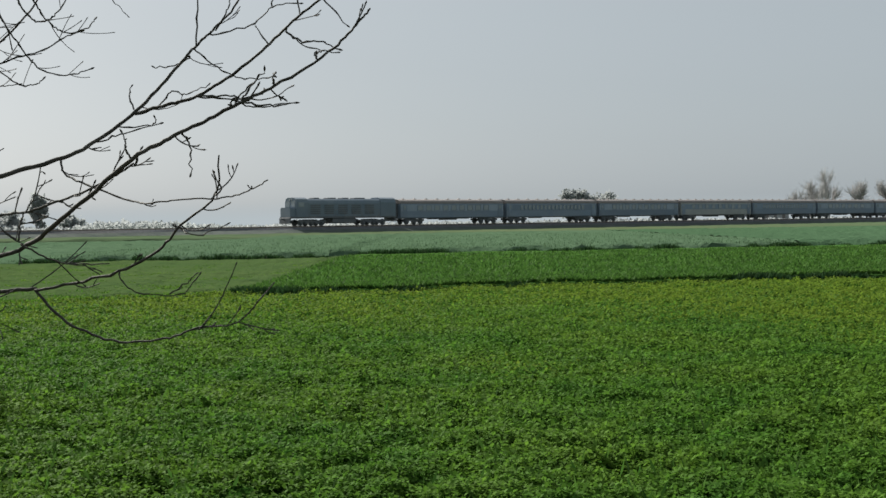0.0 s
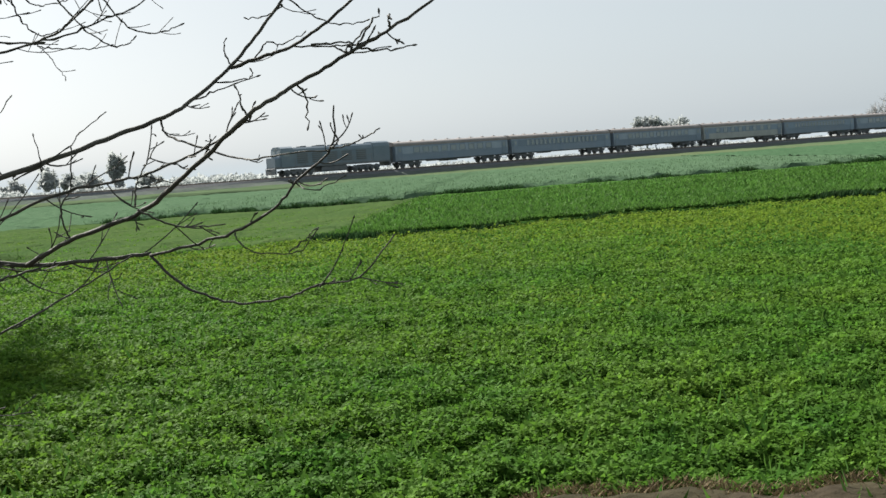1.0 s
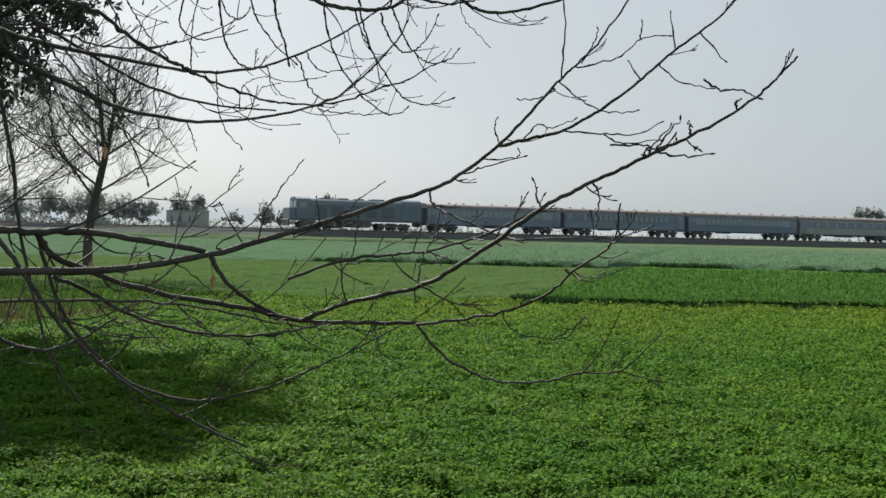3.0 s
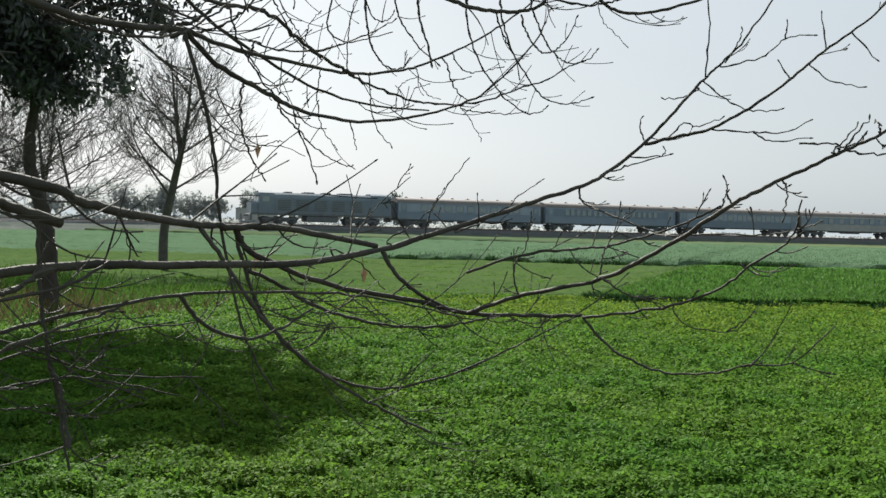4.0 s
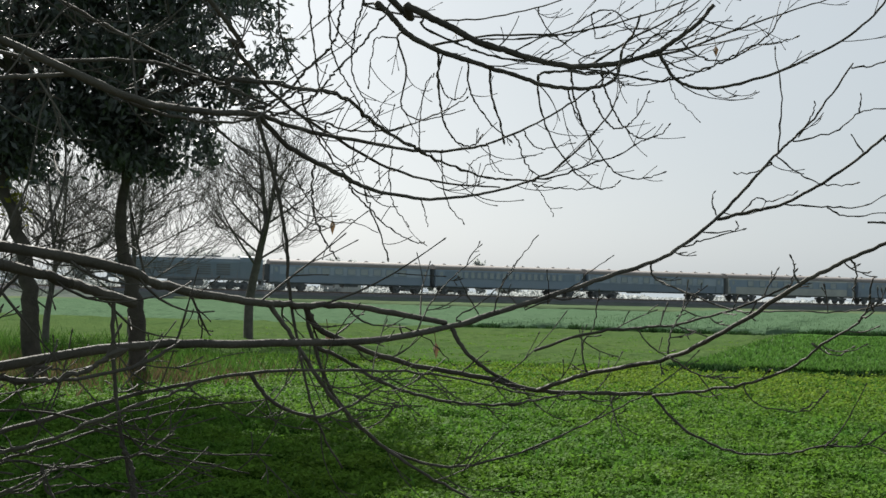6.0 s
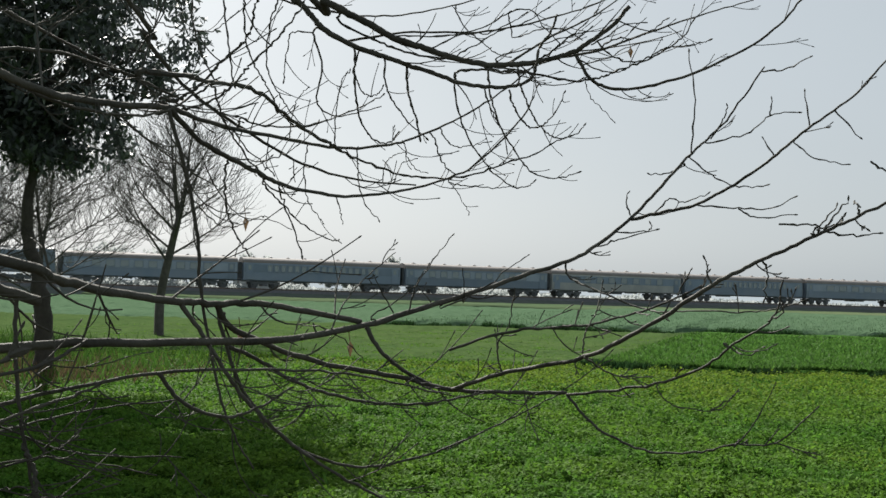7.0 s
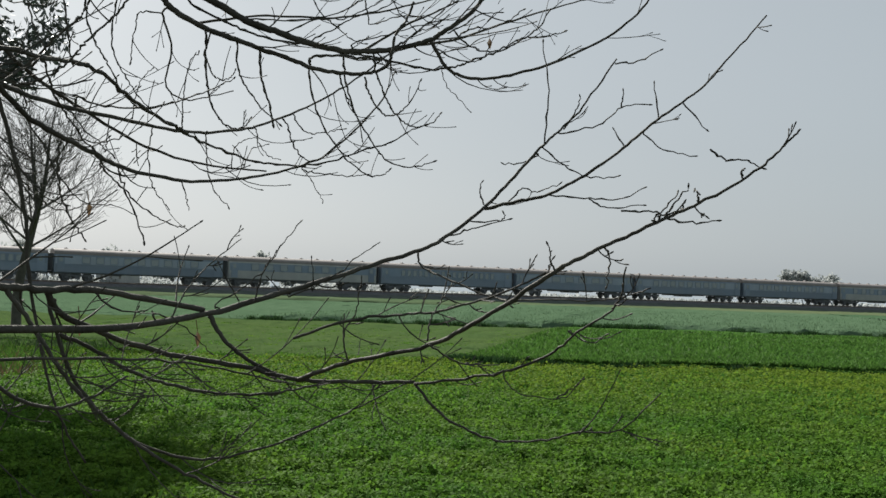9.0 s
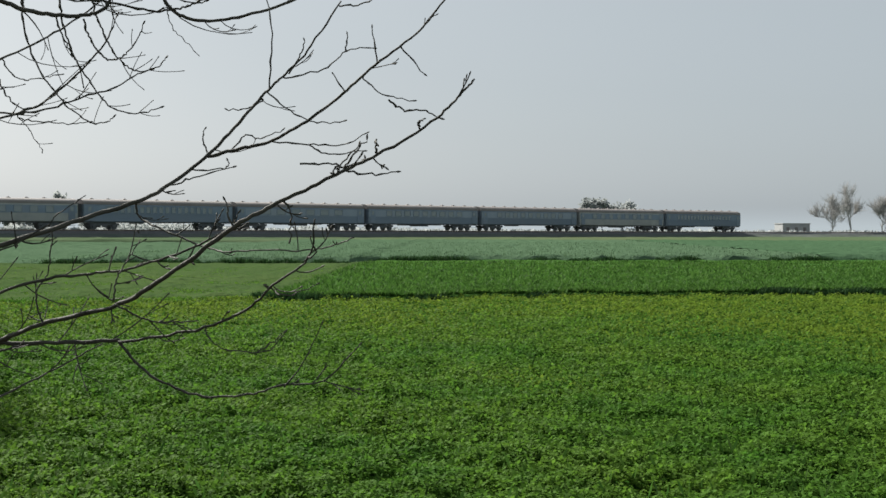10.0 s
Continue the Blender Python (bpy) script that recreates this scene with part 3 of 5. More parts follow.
def build_loco():
    """A diesel locomotive 18 m long with a full-width body and raised cab at the front, which points to -x."""
    loco = new("diesel_locomotive")
    g = Geo()
    wall = [(-1.42, 1.35), (1.42, 1.35), (1.45, 3.2), (1.3, 3.62), (0.9, 3.85), (-0.9, 3.85), (-1.3, 3.62), (-1.45, 3.2)]
    g.profile(wall, -6.2, 6.3)
    part("engine_hood", g, LOCO_HAZED, loco, "dusty green long engine hood, paint paled and blued by haze")
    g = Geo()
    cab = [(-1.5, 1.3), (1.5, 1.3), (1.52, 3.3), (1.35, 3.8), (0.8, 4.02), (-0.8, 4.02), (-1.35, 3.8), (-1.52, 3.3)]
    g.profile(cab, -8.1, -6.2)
    front = part("cab", g, LOCO_HAZED, loco, "dusty green driver's cab, paint paled and blued by haze")
    for x in (-8.12,):
        for y in (-0.72, 0.72):
            g = Geo()
            g.box(x - 0.012, x + 0.012, y - 0.5, y + 0.5, 2.75, 3.5)
            part("windscreen", g, GLASS, front)
    for s in (-1, 1):
        g = Geo()
        g.box(-7.7, -6.8, s * 1.525 - 0.012, s * 1.525 + 0.012, 2.7, 3.35)
        part("side_window", g, GLASS, front)
    g = Geo()
    g.profile([(-1.3, 1.3), (1.3, 1.3), (1.3, 2.45), (1.1, 2.62), (-1.1, 2.62), (-1.3, 2.45)], -9.0, -8.1)
    part("nose", g, LOCO_HAZED, loco, "short low nose in front of the cab")
    for y in (-0.25, 0.25):
        g = Geo()
        g.disc(0, -0.03, 0.03, 0, 0.13, 12)
        ob = part("headlight", g, CREAM, loco, "round pale headlight")
        ob.matrix_basis = pose(-8.13, y, 3.72, 0, 0, 90)
    g = Geo()
    cab2 = [(-1.48, 1.3), (1.48, 1.3), (1.5, 3.35), (1.3, 3.85), (0.8, 4.05), (-0.8, 4.05), (-1.3, 3.85), (-1.5, 3.35)]
    g.profile(cab2, 6.3, 9.0)
    part("radiator_end", g, LOCO_HAZED, loco, "raised radiator section at the rear")
    for k in range(5):
        for s in (-1, 1):
            g = Geo()
            x = -4.9 + k * 2.3
            for j in range(5):
                g.box(x - 0.8, x + 0.8, s * 1.465 - 0.02, s * 1.465 + 0.02, 1.7 + j * 0.28, 1.86 + j * 0.28)
            part("louvre", g, UNDER_HAZED, loco, "dark louvred side grille")
    for x, w in ((-1.6, 0.7), (0.7, 0.55), (3.2, 0.9), (-4.2, 0.45)):
        g = Geo()
        g.box(x - w, x + w, -0.6, 0.6, 3.8, 4.02, 0.05)
        part("roof_fan", g, UNDER_HAZED, loco)
    g = Geo()
    g.box(-9.0, 9.0, -1.45, 1.45, 1.08, 1.36, 0.03)
    g.box(-9.15, -8.9, -1.4, 1.4, 0.35, 1.2, 0.05)
    g.box(8.9, 9.15, -1.4, 1.4, 0.55, 1.2, 0.05)
    part("frame", g, UNDER_HAZED, loco, "dark running board and buffer beams")
    g = Geo()
    g.box(-2.0, 2.0, -1.35, 1.35, 0.32, 1.1, 0.12)
    part("fuel_tank", g, UNDER_HAZED, loco, "dark fuel tank between the bogies")
    for s in (-1, 1):
        g = Geo()
        for x in np.arange(-6, 9.1, 1.5):
            tube(g, [(x, s * 1.42, 1.36), (x, s * 1.42, 2.3)], 0.02, 5)
        tube(g, [(-6, s * 1.42, 2.3), (9, s * 1.42, 2.3)], 0.022, 5)
        part("handrail", g, STEEL, loco)
    for x in (-9.35, 9.35):
        g = Geo()
        g.box(x - 0.35, x + 0.35, -0.15, 0.15, 0.85, 1.08, 0.03)
        part("coupler", g, UNDER_HAZED, loco)
    for x in (-5.3, 5.3):
        bogie(loco, x, 3, 1.75)
    return loco


build_railway()
COACH_PITCH = 20.95
LOCO_X, COACH_X = -10.6 - 9.4, -10.6 + 0.5 + 10.1
TRAIN = [(build_loco(), LOCO_X)]
tagged(TRAIN[0][0], "dusty green diesel locomotive, paint paled by haze, hauling a passenger train", "locomotive")
kinds = {}
for i, kind in enumerate((0, 1, 2, 4, 1, 3, 0, 2, 4, 1)):
    if kind not in kinds:
        ob = kinds[kind] = build_coach(kind)
        tagged(ob, {0: "blue-green passenger coach with square windows", 1: "blue-green passenger coach with many narrow windows", 2: "dusty green sleeper coach with square windows, paint paled by haze",
                    3: "dusty dining coach with few wide windows, paint paled by haze", 4: "dusty cream-sided passenger coach, paint paled and greyed by haze"}[kind], "train coach", "coaches of the train")
    else:
        ob = copy_thing(kinds[kind], pose(0, 0, 0))
    TRAIN.append((ob, COACH_X + i * COACH_PITCH))


# ---------------------------------------------------------------- far trees
def grow(geo, start, direction, length, radius, depth, spread_angle, up, r, tips, sides=5, bend=0.25):
    """A limb that bends and forks."""
    n = 5
    pts = [np.array(start, float)]
    d = np.array(direction, float)
    d /= np.linalg.norm(d)
    for k in range(n):
        d = d + r.normal(0, bend * 0.35, 3) + np.array([0, 0, up * 0.12])
        d /= np.linalg.norm(d)
        pts.append(pts[-1] + d * length / n)
    tube(geo, pts, np.linspace(radius, radius * 0.62, n + 1), sides)
    if depth == 0:
        tips.append((pts[-1], d))
        return
    forks = 2 if r.random() < 0.55 else 3
    for k in range(forks):
        a = r.normal(0, spread_angle, 3)
        nd = d + a
        j = n if k == 0 else int(r.integers(2, n + 1))
        grow(geo, pts[j], nd, length * r.uniform(0.6, 0.82), radius * (0.62 if k == 0 else 0.48), depth - 1, spread_angle, up, r, tips, max(3, sides - 1), bend)
    for p in pts[2:]:
        tips.append((p, d))


def leafy_tree(name, label, base, height, width, seed, leaf, material=None, count=1800, low=0.25, bark=None):
    """A far tree with a broken crown of leaf clumps."""
    r = np.random.default_rng(seed)
    tree = new(name)
    tree.matrix_world = pose(*base, 0, 0, r.uniform(0, 360))
    g, tips = Geo(), []
    grow(g, (0, 0, -0.3), (0, 0, 1), height * 0.35, height * 0.028, 3, 0.42, 0.5, r, tips, 7)
    part("trunk", g, bark or HAZED_BARK, tree)
    k = 26
    cx = r.normal(0, 0.28, (k, 3)) * np.array([width, width, height * 0.62])
    cx[:, 2] = height * (low + (1 - low) * 0.5) + np.clip(cx[:, 2], -height * (1 - low) * 0.45, height * (1 - low) * 0.42)
    shrink = 1 - 0.6 * np.abs(cx[:, 2] / height - 0.5)
    cx[:, :2] *= shrink[:, None]
    which = r.integers(0, k, count)
    p = cx[which] + r.normal(0, 1, (count, 3)) * np.array([width * 0.10, width * 0.10, height * 0.06])
    ax = r.normal(0, 1, (count, 3))
    no = r.normal(0, 1, (count, 3))
    size = leaf * r.uniform(0.6, 1.4, count)
    part("crown", quads("crown", leaves(p, ax, no, size * 1.4, size), material or HAZED_LEAF), None, tree)
    return tagged(tree, label, "tree", "trees beyond the railway")


def bare_tree(name, label, base, height, seed, material, depth=5, lean=(0, 0), spread_angle=0.33, up=0.7, radius=None, group="", twig=0.0, fine=0.007):
    r = np.random.default_rng(seed)
    tree = new(name)
    tree.matrix_world = pose(*base)
    g, tips = Geo(), []
    grow(g, (0, 0, -0.2), (lean[0], lean[1], 1), height * 0.34, radius or height * 0.02, depth, spread_angle, up, r, tips, 8)
    part("trunk", g, material, tree)
    if twig:
        t = Geo()
        for p, d in tips:
            for k in range(3):
                nd = d + r.normal(0, 0.5, 3) + np.array([0, 0, 0.3])
                nd /= np.linalg.norm(nd)
                L = twig * r.uniform(0.5, 1.3)
                q = p + nd * L * 0.5 + r.normal(0, 0.05 * L, 3)
                tube(t, [p, q, q + (nd + np.array([0, 0, 0.35])) * L * 0.5], [fine * 1.3, fine, fine * 0.6], 3)
        tagged(part("twig_spray", t, material, tree), kind="stuff")
    return tagged(tree, label, "tree", group)


def fan_tree(label, base, height, seed, fork, limbs, lean, width, radius=0.15, low=0.6):
    """A slender bare tree: limbs arch out from the trunk and the leaders above the fork, and carry fine upswept twigs."""
    r = np.random.default_rng(seed)
    tree = new("bare_field_tree")
    tree.matrix_world = pose(*base)
    g = Geo()
    top = np.array([lean * fork, 0, fork])
    ln = smooth_line([(0, 0, -0.2), (0.0, 0, fork * 0.35), (lean * fork * 0.45, 0.03, fork * 0.7), top], 6)
    tube(g, ln, np.linspace(radius, radius * 0.62, len(ln)), 9)
    part("trunk", g, PALE_BARK, tree, "grey slender trunk", True)
    rest = height - fork
    stems = [smooth_line([top, top + np.array([sx * 0.12, 0.05, rest * 0.3]), top + np.array([sx * 0.2, 0.0, rest * 0.65]), top + np.array([sx * 0.3, 0.1, rest * 0.97])], 6) for sx in (-1.6, 1.5)]
    for k in range(limbs + 2):
        a = 2.4 * k + r.uniform(-0.4, 0.4)
        if k < 2:
            bl = stems[k]
        else:
            f = (k - 2) / limbs
            if f < 0.45:        # low limbs start on the trunk
                z0 = fork * (low + (1 - low) * f / 0.45)
                start = ln[int(np.argmin(np.abs(ln[:, 2] - z0)))]
            else:
                stem = stems[k % 2]
                start = stem[int((f - 0.45) * 1.2 * (len(stem) - 1))]
            out = width * 0.5 * (1 - 0.5 * f) * r.uniform(0.75, 1.05)
            rise = (height - start[2]) * r.uniform(0.35, 0.6) + 0.5 * f
            way = np.array([math.cos(a), math.sin(a), 0])
            bl = smooth_line([start, start + way * out * 0.4 + np.array([0, 0, rise * 0.28]), start + way * out * 0.75 + np.array([0, 0, rise * 0.58]), start + way * out * 0.95 + np.array([0, 0, rise])], 5)
        n = len(bl)
        g = Geo()
        tube(g, bl, np.linspace(radius * (0.55 if k < 2 else 0.26), 0.007, n), 6)
        limb = part("limb", g, PALE_BARK, tree)
        twigs = Geo()
        out_way = bl[-1] - bl[0]
        out_way[2] = 0
        out_way /= np.linalg.norm(out_way) + 1e-6
        for j in range(2, n):
            for q in range(2):
                b = r.uniform(0, 2 * math.pi)
                L = (1.1 - 0.5 * j / n) * r.uniform(0.6, 1.25) * width * 0.2
                d = np.array([math.cos(b) * 0.8, math.sin(b) * 0.8, r.uniform(0.1, 0.6)]) + out_way * 0.5
                p0 = bl[j]
                p1 = p0 + d * L * 0.5
                p2 = p1 + (d * 0.8 + np.array([0, 0, 0.7])) * L * 0.45
                tube(twigs, smooth_line([p0, p1, p2], 3), np.linspace(0.009, 0.005, 7), 4)
                for u in range(5):
                    f = r.uniform(0.2, 1.0)
                    s0 = p0 + (p1 - p0) * min(1, f * 2) if f < 0.5 else p1 + (p2 - p1) * (f * 2 - 1)
                    e = r.normal(0, 0.4, 3) + d * 0.7 + np.array([0, 0, 0.35])
                    m = L * r.uniform(0.3, 0.7)
                    tube(twigs, [s0, s0 + e * m * 0.5, s0 + e * m * 0.85 + np.array([0, 0, m * 0.25])], [0.006, 0.005, 0.0035], 3)
        tagged(part("twig_spray", twigs, PALE_BARK, limb, "dense fine upswept twigs"), kind="stuff")
    return tagged(tree, label, "tree", "bare trees at the field edge")


def at(az_deg, dist, z=-0.14):
    return (dist * math.sin(radians(az_deg)), dist * math.cos(radians(az_deg)), z)


def build_distance():
    """A glowing ring that stands in for the white haze where the flat land ends, all round."""
    m = bpy.data.materials.new("haze_glow")
    m.use_nodes = True
    N, L = m.node_tree.nodes, m.node_tree.links
    N.remove(N["Principled BSDF"])
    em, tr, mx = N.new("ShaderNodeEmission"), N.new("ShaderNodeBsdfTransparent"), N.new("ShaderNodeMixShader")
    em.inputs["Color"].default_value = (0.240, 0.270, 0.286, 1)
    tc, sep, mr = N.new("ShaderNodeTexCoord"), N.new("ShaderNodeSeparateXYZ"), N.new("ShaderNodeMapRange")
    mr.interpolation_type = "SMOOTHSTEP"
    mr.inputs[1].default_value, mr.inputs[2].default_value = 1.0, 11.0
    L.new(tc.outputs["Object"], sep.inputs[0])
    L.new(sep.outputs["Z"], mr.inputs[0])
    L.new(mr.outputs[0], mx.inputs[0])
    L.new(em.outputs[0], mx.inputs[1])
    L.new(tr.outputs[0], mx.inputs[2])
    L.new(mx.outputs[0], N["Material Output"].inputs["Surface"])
    g = Geo()
    n = 96
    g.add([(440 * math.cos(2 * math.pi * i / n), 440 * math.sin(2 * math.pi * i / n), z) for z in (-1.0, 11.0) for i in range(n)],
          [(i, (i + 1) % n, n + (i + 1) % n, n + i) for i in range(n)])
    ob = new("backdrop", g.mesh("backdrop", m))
    ob.visible_shadow = False
    tagged(ob, "glowing ring that stands in for white winter haze at the flat horizon", "backdrop", kind="structure")


build_distance()


def far_house(label, base, turn, length, height):
    """A flat-roofed block with a parapet and a few dark windows."""
    house = new("far_house")
    house.matrix_world = pose(*base, 0, 0, turn)
    h = length / 2
    g = Geo()
    g.box(-h, h, -3, 3, -0.2, height)
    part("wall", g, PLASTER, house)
    g = Geo()
    g.box(-h - 0.2, h + 0.2, -3.2, 3.2, height, height + 0.25)
    part("roof", g, PLASTER, house)
    for k in range(3):
        g = Geo()
        x = (k - 1) * length * 0.31
        g.box(x - 0.55, x + 0.55, -3.05, -2.98, height * 0.32, height * 0.68)
        part("window", g, ROOF, house)
    return tagged(house, label, "house")


def build_far_trees():
    far = 428
    leafy_tree("round_tree", "hazy round leafy tree beyond the railway", at(6.35, far), 13.0, 9.0, 1, 0.8, count=4200)
    leafy_tree("round_tree", "hazy small leafy tree beyond the railway", at(7.7, far), 11.2, 8.5, 2, 0.8, count=3200)
    leafy_tree("poplar_tree", "tall narrow hazy poplar in the distance", at(-18.85, far), 13.5, 4.4, 3, 0.8, count=3200, low=0.08)
    for k, (a, h, w) in enumerate(((-20.1, 6.8, 9), (-17.4, 5.0, 6), (-20.9, 7.6, 5), (-21.9, 9.6, 6), (-23.3, 5.6, 5), (-25.0, 11.6, 6.5), (-25.9, 12.2, 7.5),
                                   (-27.5, 11.4, 10), (-28.6, 12.4, 12), (-29.8, 15.0, 9), (-30.7, 12.2, 11), (-32.0, 14.6, 13), (-33.4, 11.8, 13),
                                   (-35.4, 12.5, 12), (-37.6, 10.5, 11), (-40.5, 12.0, 13))):
        leafy_tree("distant_tree", "pale hazy leafy tree on the horizon", at(a, far + 3 * (k % 3)), h, w, 10 + k, 0.9, count=1150, low=0.06)
    bare_tree("bare_far_tree", "hazy bare spreading tree beyond the railway", at(18.1, far), 15.5, 31, HAZED_BARK, 5, spread_angle=0.5, group="trees beyond the railway", twig=2.2, fine=0.04)
    bare_tree("bare_far_tree", "hazy bare leaning tree beyond the railway", at(17.3, far + 3), 14.0, 32, HAZED_BARK, 5, lean=(-0.25, 0), spread_angle=0.42, group="trees beyond the railway", twig=2.2, fine=0.04)
    bare_tree("bare_far_tree", "hazy bare bushy tree beyond the railway", at(19.4, far), 12.5, 33, HAZED_BARK, 5, spread_angle=0.55, group="trees beyond the railway", twig=2.2, fine=0.05)
    bare_tree("bare_far_tree", "hazy low bare tree beyond the railway", at(20.5, far + 3), 11.5, 34, HAZED_BARK, 5, spread_angle=0.55, group="trees beyond the railway", twig=2.2, fine=0.05)
    # low woods on the horizon
    n = 30000
    a = np.radians(rng.uniform(-55, 40, n))
    d = rng.uniform(410, 432, n)
    hump = 1.6 + 1.0 * smooth_noise(np.degrees(a), d * 0, 5.0, 71) + 0.6 * smooth_noise(np.degrees(a), d * 0, 1.3, 72)
    hump = hump * np.where(np.degrees(a) > -7, 0.35, 1.0)
    z = rng.random(n) * np.clip(hump, 0.2, 5)
    p = np.stack([d * np.sin(a), d * np.cos(a), z], 1)
    s = rng.uniform(0.5, 1.1, n)
    tagged(new("far_woods", quads("far_woods", leaves(p, rng.normal(0, 1, (n, 3)), rng.normal(0, 1, (n, 3)), s * 1.4, s), HAZED_WOODS_LEAF)), "low hazy line of woods on the horizon", "woods", kind="stuff")
    far_house("small pale flat-roofed house in the haze", at(15.5, 425), 12, 10.0, 3.6)
    far_house("low hazy flat-roofed farm building on the horizon", at(-25.5, 415), -24, 15.0, 5.4)
    g = Geo()
    tube(g, [(0, 0, -0.3), (0, 0, 4.0), (0.02, 0, 8.6)], [0.16, 0.14, 0.11], 8)
    pole = new("utility_pole")
    pole.matrix_world = pose(*at(-21.6, 410))
    part("post", g, CONCRETE, pole)
    g = Geo()
    g.box(-0.9, 0.9, -0.06, 0.06, 7.9, 8.05)
    part("crossarm", g, CONCRETE, pole)
    tagged(pole, "grey utility pole with a crossarm in the haze", "pole")


build_far_trees()


# ---------------------------------------------------------------- trees at the field's edge
def evergreen(base, height, bends, seed, crown_low, reach, label, shift=0.0, yellow=0.0):
    r = np.random.default_rng(seed)
    tree = new("evergreen_tree")
    tree.matrix_world = pose(*base)
    g = Geo()
    zs = (-0.25, 0.9, 1.8, 2.6, 3.6, 4.8, height * 0.82)
    line = smooth_line([(b * 0.92, b * 0.38, z) for b, z in zip(bends, zs)], 5)
    tube(g, line + r.normal(0, 0.015, line.shape), np.interp(np.linspace(0, 1, len(line)), [0, 0.08, 0.5, 1], [0.24, 0.165, 0.11, 0.04]), 12)
    part("trunk", g, TRUNK, tree, "dark rough bark", True)
    def dome(z):
        """How far the crown reaches at a height."""
        return reach * float(np.interp((z - crown_low) / (height - crown_low), [-0.1, 0.05, 0.2, 0.42, 0.65, 0.85, 1.0], [0.12, 0.3, 0.58, 1.0, 0.8, 0.45, 0.12]))

    cents = []
    for k in range(26):
        z = crown_low + 0.1 + (height - crown_low - 0.5) * (k / 25)
        a = k * 2.4 + r.uniform(-0.4, 0.4)
        rad = dome(z) * r.uniform(0.72, 0.98)
        start = line[int(np.argmin(np.abs(line[:, 2] - (z * 0.82 + 0.3))))]
        end = np.array([math.cos(a) * rad + start[0] * 0.5 + shift * 0.8, math.sin(a) * rad, z - 0.1])
        mid = (start + end) / 2 + np.array([0, 0, 0.45])
        g = Geo()
        bl = smooth_line([start, mid, end], 5)
        tube(g, bl, np.linspace(0.075, 0.018, len(bl)), 6)
        part("limb", g, TRUNK, tree)
        for f in np.linspace(0.3, 1.0, 7):
            cents.append(bl[min(len(bl) - 1, int(f * (len(bl) - 1)))] + r.normal(0, 0.25, 3))
    # clumps that fill the crown between the limbs
    while len(cents) < 270:
        z = crown_low + (height - crown_low) * r.random() ** 0.65
        a, q = r.uniform(0, 2 * math.pi), dome(z) * math.sqrt(r.uniform(0.05, 0.95))
        cents.append(np.array([math.cos(a) * q - 0.2 + shift, math.sin(a) * q, z]))
    cents = np.array(cents)
    n = 26000
    which = r.integers(0, len(cents), n)
    p = cents[which] + r.normal(0, 1, (n, 3)) * np.array([0.165, 0.165, 0.16])
    p = p[p[:, 2] > crown_low - 0.5 + 0.7 * r.random(n)]
    n = len(p)
    ax = np.stack([r.normal(0, 0.6, n), r.normal(0, 0.6, n), r.normal(-0.55, 0.45, n)], 1)
    no = r.normal(0, 1, (n, 3))
    L = r.uniform(0.12, 0.22, n)
    part("crown", quads("crown", leaves(p, ax, no, L, L * 0.36), EVERGREEN), None, tree, "dense drooping dark green leaves")
    if yellow:      # a sprout of yellowed leaves on the trunk
        n = 70
        p = line[int(np.argmin(np.abs(line[:, 2] - yellow)))] + r.normal(0, 1, (n, 3)) * np.array([0.2, 0.15, 0.2])
        L = r.uniform(0.1, 0.18, n)
        part("leaf_cluster", quads("leaf_cluster", leaves(p, r.normal(0, 1, (n, 3)), r.normal(0, 1, (n, 3)), L, L * 0.5), OLD_LEAF), None, tree, "yellow-green sprout on the trunk")
    return tagged(tree, label, "tree", "evergreen trees at the field edge")


evergreen((-13.6, 16.3, -0.14), 9.5, (0, -0.14, -0.22, -0.42, -0.75, -0.6, -0.5), 101, 3.7, 3.4, "dark evergreen tree with a leaning trunk and heavy crown", -0.9, 3.1)
evergreen((-12.95, 18.1, -0.14), 9.4, (0, 0.03, -0.1, -0.3, -0.28, -0.1, 0.1), 102, 3.8, 3.0, "dark evergreen tree with a slender gnarled trunk", 0.35)
fan_tree("slender bare tree with upswept twigs at the field edge", (-18.8, 32.4, -0.14), 7.1, 41, 3.7, 14, 0.14, 5.4, 0.16, 0.62)
fan_tree("pale bare tree behind the evergreens", (-21.6, 30.2, -0.14), 6.4, 42, 2.6, 14, 0.02, 7.6, 0.11, 0.5)
fan_tree("bare twiggy tree behind the evergreens", (-20.5, 25.0, -0.14), 5.8, 43, 2.2, 13, 0.1, 6.4, 0.1, 0.5)


def build_undergrowth():
    n = 9000
    x = rng.normal(-14.5, 2.6, n)
    y = 18.5 + (x + 14.5) * -0.25 + rng.normal(0, 1.6, n)
    keep = x < -10.6
    x, y = x[keep], y[keep]
    n = len(x)
    blades("dry_weeds", "dry brown weeds under the trees", DRY, x, y, np.full(n, -0.12), rng.uniform(0.08, 0.42, n), rng.uniform(0.012, 0.03, n), 0.6)
    n = 9000
    x = rng.normal(-17, 5, n)
    y = 22 + (x + 17) * -0.5 + rng.normal(0, 2.5, n)
    keep = x < -10.8
    x, y = x[keep], y[keep]
    n = len(x)
    blades("green_weeds", "grey-green tall weeds under the trees", GRASS, x, y, np.full(n, -0.12), rng.uniform(0.1, 0.5, n), rng.uniform(0.015, 0.035, n), 0.5)


build_undergrowth()


